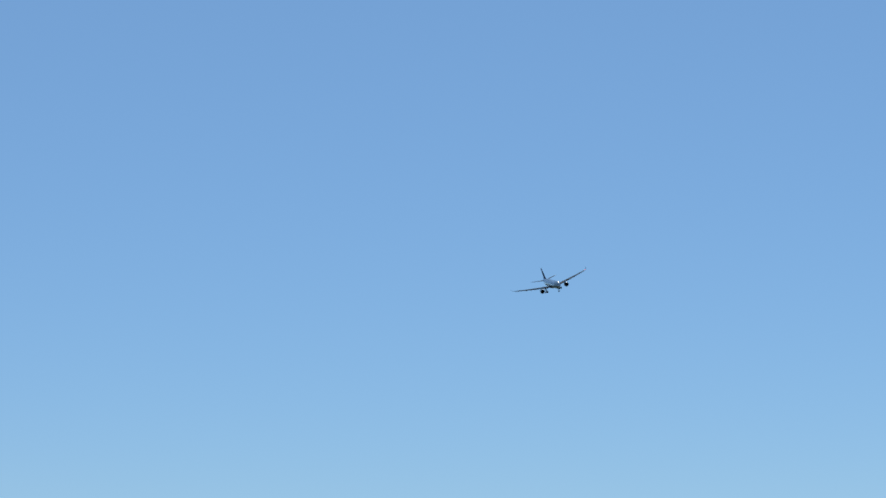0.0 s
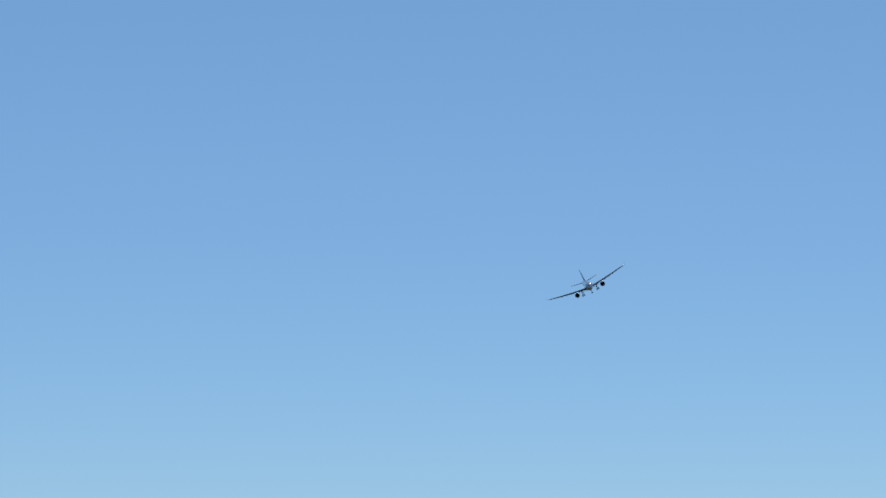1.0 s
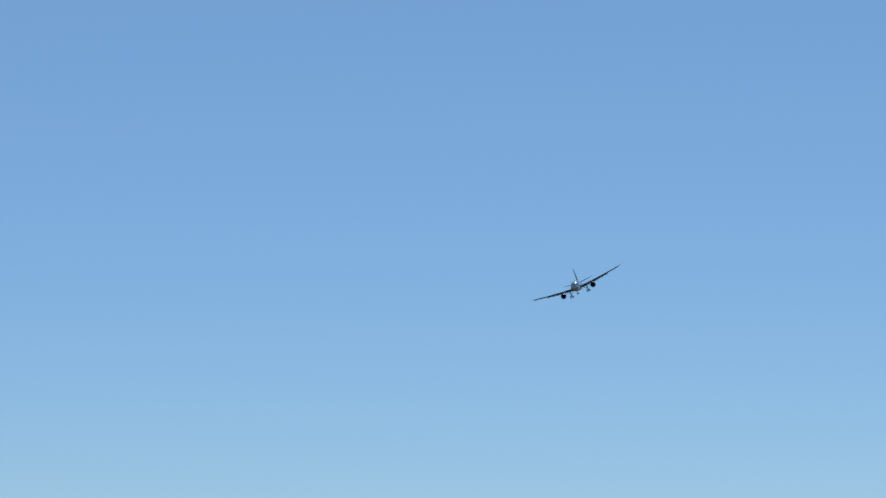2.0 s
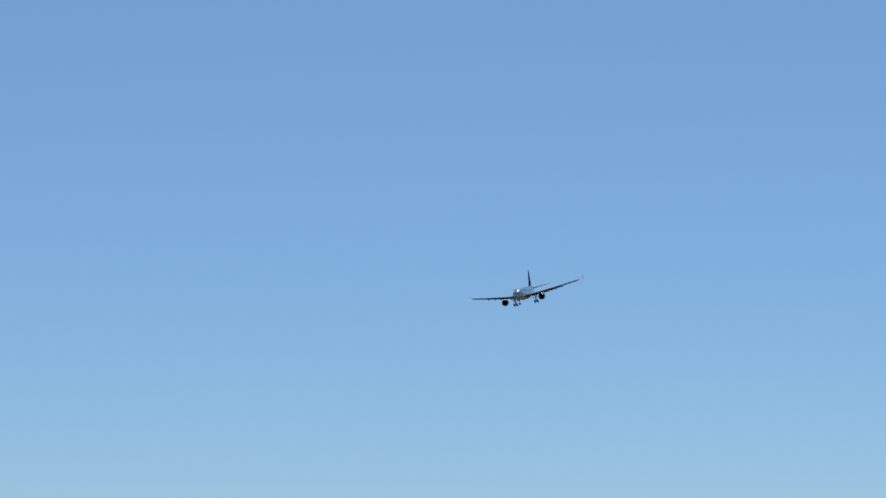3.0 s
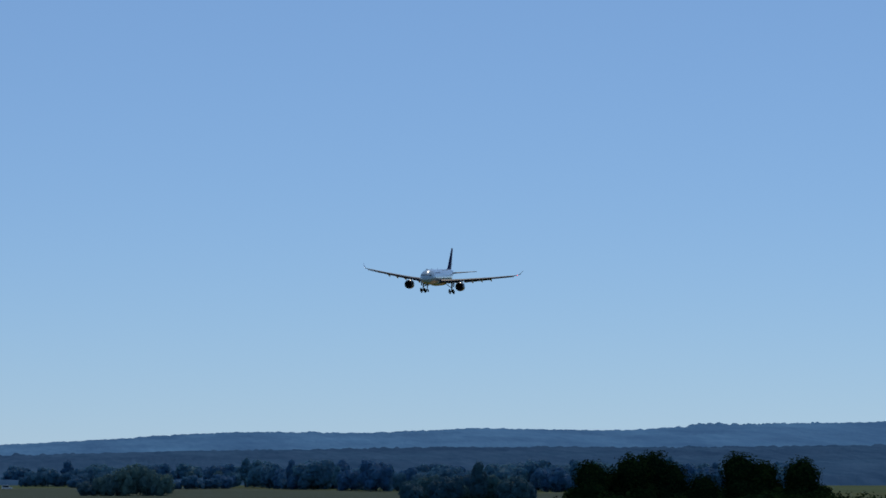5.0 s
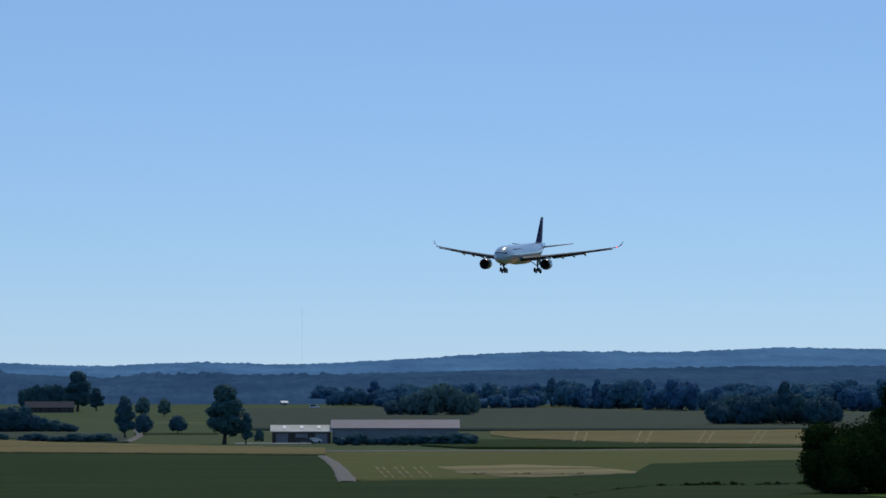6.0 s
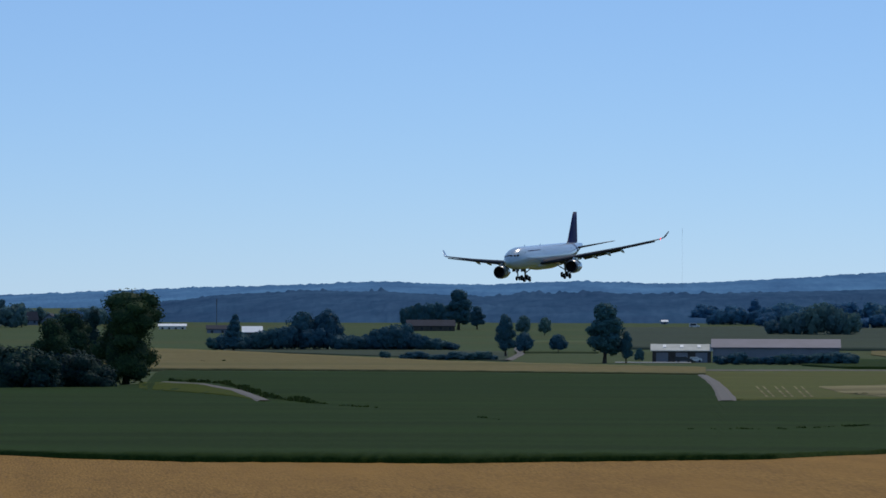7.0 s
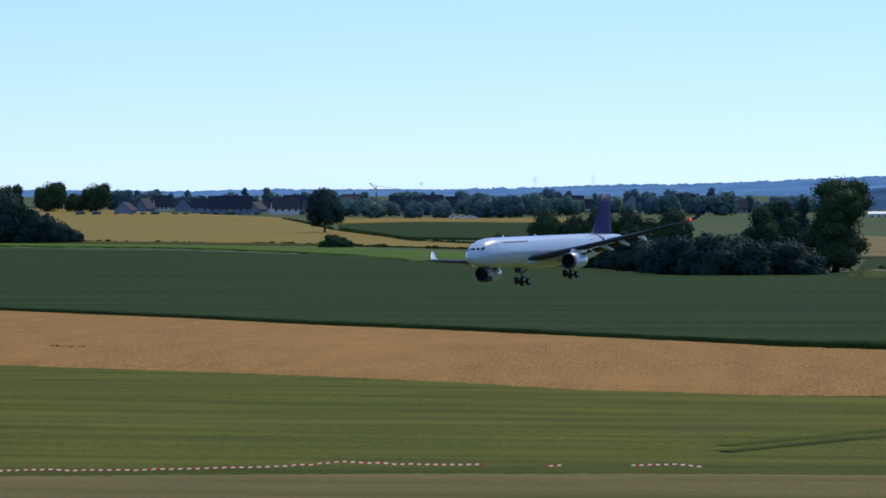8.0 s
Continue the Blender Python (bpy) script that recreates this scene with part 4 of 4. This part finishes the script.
def paint(name, colour, rough, scale=1.5, vary=0.05, coat=0.5):
    m, nt, b = material(name, rough)
    o = nt.nodes.new("ShaderNodeTexCoord")
    t = nt.nodes.new("ShaderNodeTexNoise")
    t.inputs["Scale"].default_value, t.inputs["Detail"].default_value = scale, 6.0
    nt.links.new(o.outputs["Object"], t.inputs["Vector"])
    lo, hi = tuple(v * (1 - vary) for v in colour), tuple(min(1, v * (1 + vary)) for v in colour)
    b.inputs["Specular IOR Level"].default_value = 0.5 if coat else 0.1
    nt.links.new(ramp(nt, t.outputs[0], ((0.35, lo), (0.65, hi))).outputs[0], b.inputs["Base Color"])
    b.inputs["Coat Weight"].default_value, b.inputs["Coat Roughness"].default_value = coat, 0.04
    return m


AIR_WHITE = paint("white_gloss_paint", (0.40, 0.51, 0.59), 0.22, 1.5, 0.05, 0.7)
AIR_GREY = paint("grey_wing_paint", (0.022, 0.032, 0.050), 0.5, 2.0, 0.08, 0.0)
AIR_INDIGO = paint("indigo_tail_paint", (0.003, 0.012, 0.080), 0.6, 1.5, 0.05, 0.0)
AIR_DARK = paint("dark_intake", (0.02, 0.02, 0.022), 0.5, 3.0, 0.2, 0.0)
AIR_METAL, _nt, _b = material("bare_metal_lip", 0.35, 1.0)
_b.inputs["Base Color"].default_value = (0.16, 0.16, 0.17, 1)
AIR_GLASS = paint("dark_cockpit_glass", (0.010, 0.012, 0.018), 0.3, 1.5, 0.05, 0.0)
AIR_RUBBER = paint("black_tyre", (0.02, 0.02, 0.02), 0.8, 6.0, 0.2, 0.0)
AIR_DOT = paint("pale_tail_dots", (0.12, 0.12, 0.30), 0.6, 1.5, 0.05, 0.0)
AIR_RED_DOT = paint("red_tail_dots", (0.26, 0.03, 0.08), 0.6, 1.5, 0.05, 0.0)
NAV_RED = glow_material("red_navigation_light", (1.0, 0.02, 0.02), 6.0)
NAV_GREEN = glow_material("green_navigation_light", (0.02, 0.5, 0.3), 0.15)


def P(x, y, z):
    """Full-size metres from the nose, to the model's own space."""
    return Vector(((x - CENTRE) * S, y * S, z * S))


STATIONS = ((0.0, 0.06, -0.78), (-0.35, 0.62, -0.74), (-0.9, 1.06, -0.66), (-1.7, 1.5, -0.52), (-2.7, 1.93, -0.36), (-4.0, 2.33, -0.2), (-5.5, 2.6, -0.09), (-7.5, 2.77, -0.02), (-10, 2.82, 0), (-18, 2.82, 0), (-26, 2.82, 0), (-34, 2.82, 0), (-42, 2.82, 0),
            (-46, 2.68, 0.14), (-50, 2.32, 0.46), (-54, 1.8, 0.92), (-58, 1.2, 1.4), (-61, 0.76, 1.74), (-63, 0.42, 1.95), (-63.6, 0.2, 2.02))


def skin(x, a, out=0.0):
    """A point on the fuselage, a in degrees from the top towards the left side."""
    xs = [-s[0] for s in STATIONS]
    r, z = np.interp(-x, xs, [s[1] for s in STATIONS]) + out, np.interp(-x, xs, [s[2] for s in STATIONS])
    return P(x, math.sin(radians(a)) * r, z + math.cos(radians(a)) * r)


def skin_patch(bm, x0, x1, a0, a1, out=0.06, n=4):
    """A thin raised patch that follows the fuselage's skin."""
    rows = [[bm.verts.new(skin(x0 + (x1 - x0) * i / n, a0 + (a1 - a0) * j / n, out)) for j in range(n + 1)] for i in range(n + 1)]
    for i in range(n):
        for j in range(n):
            bm.faces.new((rows[i][j], rows[i + 1][j], rows[i + 1][j + 1], rows[i][j + 1]))


def section(le_x, y, z, chord, thick, upright=False, twist=0.0):
    """A closed wing section of twelve points."""
    out = []
    for u, t in ((0, 0), (0.02, 0.32), (0.1, 0.72), (0.3, 1.0), (0.6, 0.72), (0.85, 0.3), (1, 0.02), (0.85, -0.12), (0.6, -0.38), (0.3, -0.62), (0.1, -0.5), (0.02, -0.26)):
        h = t * thick * chord * 0.55 - u * chord * math.sin(radians(twist))
        out.append(P(le_x - u * chord, y + h, z) if upright else P(le_x - u * chord, y, z + h))
    return out


def surface(sections):
    bm = bmesh.new()
    fine = [sections[0]]
    for a, b in zip(sections, sections[1:]):
        fine += [[p.lerp(q, k / 4) for p, q in zip(a, b)] for k in range(1, 5)]
    add_loft(bm, fine)
    bmesh.ops.recalc_face_normals(bm, faces=bm.faces)
    return bm


def revolve(profile, x0, y0, z0, sides=28):
    """A body of rotation along x: pairs of distance back from x0 and radius."""
    bm = bmesh.new()
    add_loft(bm, [[P(x0 - u, y0 + math.cos(a) * r, z0 + math.sin(a) * r) for a in (2 * math.pi * k / sides for k in range(sides))] for u, r in profile], False)
    bmesh.ops.recalc_face_normals(bm, faces=bm.faces)
    return bm


def wheel(parent, x, y, z, radius, width):
    w = part("wheel", tube([P(x, y - width / 2, z), P(x, y - width / 2 + 0.06, z), P(x, y + width / 2 - 0.06, z), P(x, y + width / 2, z)], [radius * 0.86 * S, radius * S, radius * S, radius * 0.86 * S], 16), AIR_RUBBER, parent, smooth=False)
    part("hub", tube([P(x, y - width / 2 - 0.03, z), P(x, y + width / 2 + 0.03, z)], [radius * 0.4 * S] * 2, 10), AIR_METAL, w, "dull metal wheel hub")


def build_airliner():
    plane = new("model_aircraft")
    bm = bmesh.new()
    sides = 40
    fine = []
    for a, b in zip(STATIONS, STATIONS[1:]):
        for k in range(3):
            s = k / 3
            fine.append(tuple(p + (q - p) * s for p, q in zip(a, b)))
    fine.append(STATIONS[-1])
    add_loft(bm, [[P(x, math.sin(t) * r, z + math.cos(t) * r) for t in (2 * math.pi * k / sides for k in range(sides))] for x, r, z in fine])
    bmesh.ops.recalc_face_normals(bm, faces=bm.faces)
    body = part("fuselage", bm, AIR_WHITE, plane, "glossy white fuselage", True)
    for a0, a1, x0, x1 in ((-65, -52, -2.4, -3.35), (-54, -36, -1.8, -2.3), (-33, -2, -1.32, -1.75), (2, 33, -1.32, -1.75), (36, 54, -1.8, -2.3), (52, 65, -2.4, -3.35)):
        bm = bmesh.new()
        skin_patch(bm, x0, x1, a0, a1, 0.03)
        part("cockpit_window", bm, AIR_GLASS, body, "dark cockpit window", True)
    rt = random.Random(4)
    for side in (-1, 1):
        bm, x = bmesh.new(), -9.5
        while x > -19.5:
            w = rt.uniform(0.35, 0.8)
            skin_patch(bm, x, x - w, side * 52, side * 58, 0.03, 2)
            x -= w + 0.25
        tagged(part("title_bars", bm, AIR_INDIGO, body, "row of dark unreadable title marks"), kind="stuff")
        for dx in (-6.6, -21.5, -45.5):
            bm = bmesh.new()
            for x0, x1, a0, a1 in ((dx, dx - 0.08, 62, 98), (dx - 1.0, dx - 1.08, 62, 98), (dx, dx - 1.08, 61, 62.5)):
                skin_patch(bm, x0, x1, side * a0, side * a1, 0.015, 2)
            part("door_outline", bm, AIR_GREY, body)
        bm = bmesh.new()
        for x0, a0 in ((-50.2, 24), (-50.8, 42), (-51.4, 60), (-52.0, 78)):
            skin_patch(bm, x0, x0 - 1.3, side * a0, side * (a0 + 18), 0.02, 3)
        part("swoosh", bm, AIR_INDIGO, body, "dark indigo band below the fin", True)
    # belly fairing
    bm = bmesh.new()
    add_loft(bm, [[P(x, math.cos(t) * w, z + math.sin(t) * h) for t in (2 * math.pi * k / 20 for k in range(20))] for x, w, h, z in ((-17, 0.3, 0.2, -2.3), (-20, 2.3, 1.1, -2.0), (-24, 3.1, 1.6, -1.8), (-33, 3.1, 1.6, -1.8), (-37, 2.3, 1.1, -1.9), (-41, 0.3, 0.2, -2.3))])
    bmesh.ops.recalc_face_normals(bm, faces=bm.faces)
    part("belly_fairing", bm, AIR_WHITE, plane, smooth=True)
    # fin, with its pattern of dots
    fin = part("fin", surface([section(-48.5, 0, 2.0, 10.6, 0.1, True), section(-51.2, 0, 3.2, 8.6, 0.1, True), section(-58.0, 0, 10.6, 3.3, 0.09, True)]), AIR_INDIGO, plane, "dark indigo tail fin", True)
    for side in (-1, 1):
        for mat, seed, tag in ((AIR_DOT, 1, "pale dots on the fin"), (AIR_RED_DOT, 2, "red dots on the fin")):
            bm = bmesh.new()
            rd = random.Random(seed)
            for i in range(11):
                v = rd.uniform(0.12, 0.92)
                z = 3.0 + 7.2 * v
                le, ch = -51.2 - 6.8 * (z - 3.2) / 7.4, 8.6 - 5.3 * (z - 3.2) / 7.4
                x = le - ch * rd.uniform(0.3, 0.85)
                r = rd.uniform(0.05, 0.11)
                bm.faces.new([bm.verts.new(P(x + math.cos(t) * r, side * (0.02 + ch * 0.056), z + math.sin(t) * r)) for t in (2 * math.pi * k / 8 for k in range(8))])
            tagged(part("dots", bm, mat, fin, tag), kind="stuff")
    for side in (-1, 1):
        # wing
        wing_secs = [section(-19.0, side * 1.8, -1.75, 12.6, 0.14), section(-20.9, side * 4.6, -1.45, 10.6, 0.13), section(-24.4, side * 9.6, -0.85, 7.8, 0.115), section(-31.0, side * 20.0, 0.45, 4.9, 0.11), section(-36.4, side * 28.6, 1.75, 2.7, 0.1)]
        wing = part("wing", surface(wing_secs), AIR_GREY, plane, "pale grey swept wing", True)
        part("winglet", surface([section(-36.4, side * 28.6, 1.75, 2.7, 0.09), section(-37.6, side * 29.35, 2.15, 2.2, 0.09), section(-39.6, side * 30.2, 3.5, 1.0, 0.08)]), AIR_INDIGO if side > 0 else AIR_WHITE, wing, "upturned wing tip", True)
        for y0, y1, x0, x1, z0, z1 in ((3.2, 9.0, -31.3, -31.6, -1.7, -1.15), (9.4, 19.0, -31.8, -35.2, -1.1, 0.1)):
            part("flap", surface([section(x0, side * y0, z0, 2.3, 0.13, False, 19), section(x1, side * y1, z1, 1.5, 0.13, False, 19)]), AIR_GREY, wing, "lowered landing flap", True)
        for y0, y1, x0, x1, z0, z1 in ((4.8, 8.4, -20.6, -23.2, -1.65, -1.2), (10.8, 27.6, -24.9, -35.4, -0.95, 1.4)):
            part("slat", surface([section(x0, side * y0, z0, 1.2, 0.22, False, 20), section(x1, side * y1, z1, 0.8, 0.2, False, 20)]), AIR_GREY, wing, "extended leading-edge slat", True)
        for y, x, z, l in ((7.2, -28.0, -1.75, 6.2), (12.6, -29.6, -0.95, 5.2), (15.9, -31.0, -0.5, 4.6), (19.2, -32.6, -0.05, 4.0)):
            bm = bmesh.new()
            add_loft(bm, [[P(x - l * u, side * y + math.cos(t) * 0.3 * w, z - 0.9 * u * u + math.sin(t) * 0.5 * w) for t in (2 * math.pi * k / 10 for k in range(10))] for u, w in ((0, 0.1), (0.15, 0.7), (0.45, 1.0), (0.8, 0.7), (1, 0.08))])
            bmesh.ops.recalc_face_normals(bm, faces=bm.faces)
            part("flap_fairing", bm, AIR_WHITE, wing, smooth=True)
        bm = bmesh.new()
        bmesh.ops.create_icosphere(bm, subdivisions=2, radius=(0.17 if side > 0 else 0.12) * S)
        bmesh.ops.translate(bm, verts=bm.verts, vec=P(-37.0, side * 28.7, 1.85))
        part("navigation_light", bm, NAV_RED if side > 0 else NAV_GREEN, wing, "glowing red light at the wing tip" if side > 0 else "green light at the wing tip")
        # engine and its pylon
        ex, ey, ez = -21.4, side * 9.5, -3.2
        eng = part("engine", revolve(((0.25, 1.34), (0.0, 1.42), (0.12, 1.5), (0.6, 1.62), (1.8, 1.7), (3.6, 1.62), (5.2, 1.3), (6.4, 1.0), (6.4, 0.9)), ex, ey, ez), AIR_WHITE, plane, "white engine nacelle", True)
        part("intake_lip", revolve(((0.5, 1.3), (0.1, 1.36), (-0.06, 1.44), (0.08, 1.53), (0.45, 1.63)), ex, ey, ez), AIR_METAL, eng, "polished metal intake lip", True)
        part("intake", revolve(((0.3, 1.33), (1.2, 1.28), (1.6, 1.26), (1.62, 0.02)), ex, ey, ez), AIR_DARK, eng, "dark engine intake", True)
        part("spinner", revolve(((0.9, 0.02), (1.1, 0.22), (1.6, 0.42)), ex, ey, ez, 14), AIR_DARK, eng, "dark spinner", True)
        bm = bmesh.new()
        for k in range(18):
            a = 2 * math.pi * k / 18
            bm.faces.new([bm.verts.new(P(ex - 1.5 - dx, ey + math.cos(a + da) * r, ez + math.sin(a + da) * r)) for dx, da, r in ((0, 0, 0.4), (0.08, 0.16, 0.4), (0.08, 0.2, 1.25), (0, 0.02, 1.25))])
        tagged(part("fan_blades", bm, AIR_DARK, eng, "dark fan blades"), kind="stuff")
        part("exhaust_cone", revolve(((5.6, 0.78), (6.6, 0.6), (7.6, 0.1)), ex, ey, ez, 16), AIR_METAL, eng, smooth=True)
        part("engine_pylon", surface([section(-22.6, ey, -1.75, 6.5, 0.05, True), section(-23.6, ey, -0.9, 7.5, 0.05, True)]), AIR_WHITE, plane)
        # tailplane
        part("tailplane", surface([section(-53.4, side * 0.9, 1.15, 6.4, 0.1), section(-59.3, side * 9.7, 2.2, 2.5, 0.09)]), AIR_GREY, plane, "pale grey tailplane", True)
        # main gear
        gx, gy = -29.8, side * 5.35
        gear = part("main_gear", tube([P(gx, gy, -1.4), P(gx, gy, -3.2), P(gx, gy, -5.3)], [0.34 * S, 0.3 * S, 0.2 * S], 10), AIR_METAL, plane, "main landing gear leg")
        part("brace", tube([P(gx, side * 3.0, -2.4), P(gx, gy, -4.0)], [0.14 * S] * 2, 6), AIR_METAL, gear)
        part("bogie_beam", tube([P(gx + 1.0, gy, -5.1), P(gx - 1.0, gy, -5.55)], [0.16 * S] * 2, 8), AIR_METAL, gear)
        for dx in (1.0, -1.0):
            for dy in (-0.7, 0.7):
                wheel(gear, gx + dx, gy + dy, -5.33 + dx * 0.225, 0.7, 0.5)
        part("gear_door", box(*sorted(((gx - 1.2 - CENTRE) * S, (gx + 1.2 - CENTRE) * S)), *sorted(((gy + side * 0.65) * S, (gy + side * 0.72) * S)), -3.6 * S, -2.0 * S), AIR_GREY, gear, "grey gear door")
    # nose gear
    gear = part("nose_gear", tube([P(-6.9, 0, -2.5), P(-6.9, 0, -4.9)], [0.2 * S, 0.14 * S], 10), AIR_METAL, plane, "nose landing gear leg")
    part("drag_brace", tube([P(-5.0, 0, -2.5), P(-6.8, 0, -4.0)], [0.1 * S] * 2, 6), AIR_METAL, gear)
    for s in (-1, 1):
        wheel(gear, -6.9, s * 0.36, -4.95, 0.52, 0.36)
        part("nose_gear_door", box((-6.6 - CENTRE) * S, (-4.4 - CENTRE) * S, min(s * 0.5, s * 0.56) * S, max(s * 0.5, s * 0.56) * S, -3.2 * S, -2.5 * S), AIR_GREY, gear, "small grey gear door")
    part("antenna", surface([section(-14, 0, 2.8, 0.9, 0.2, True), section(-14.3, 0, 3.2, 0.5, 0.2, True)]), AIR_WHITE, plane)
    part("antenna", surface([section(-27, 0, 2.8, 0.9, 0.2, True), section(-27.3, 0, 3.15, 0.5, 0.2, True)]), AIR_WHITE, plane)
    return tagged(plane, "large white scale model airliner with indigo tail, gear down", "aircraft")


airliner = build_airliner()


def motions():
    walk(airliner, [(t, pose(x, y, EYE + z, rx, ry, rz)) for t, x, y, z, rx, ry, rz in FLIGHT])


motions()
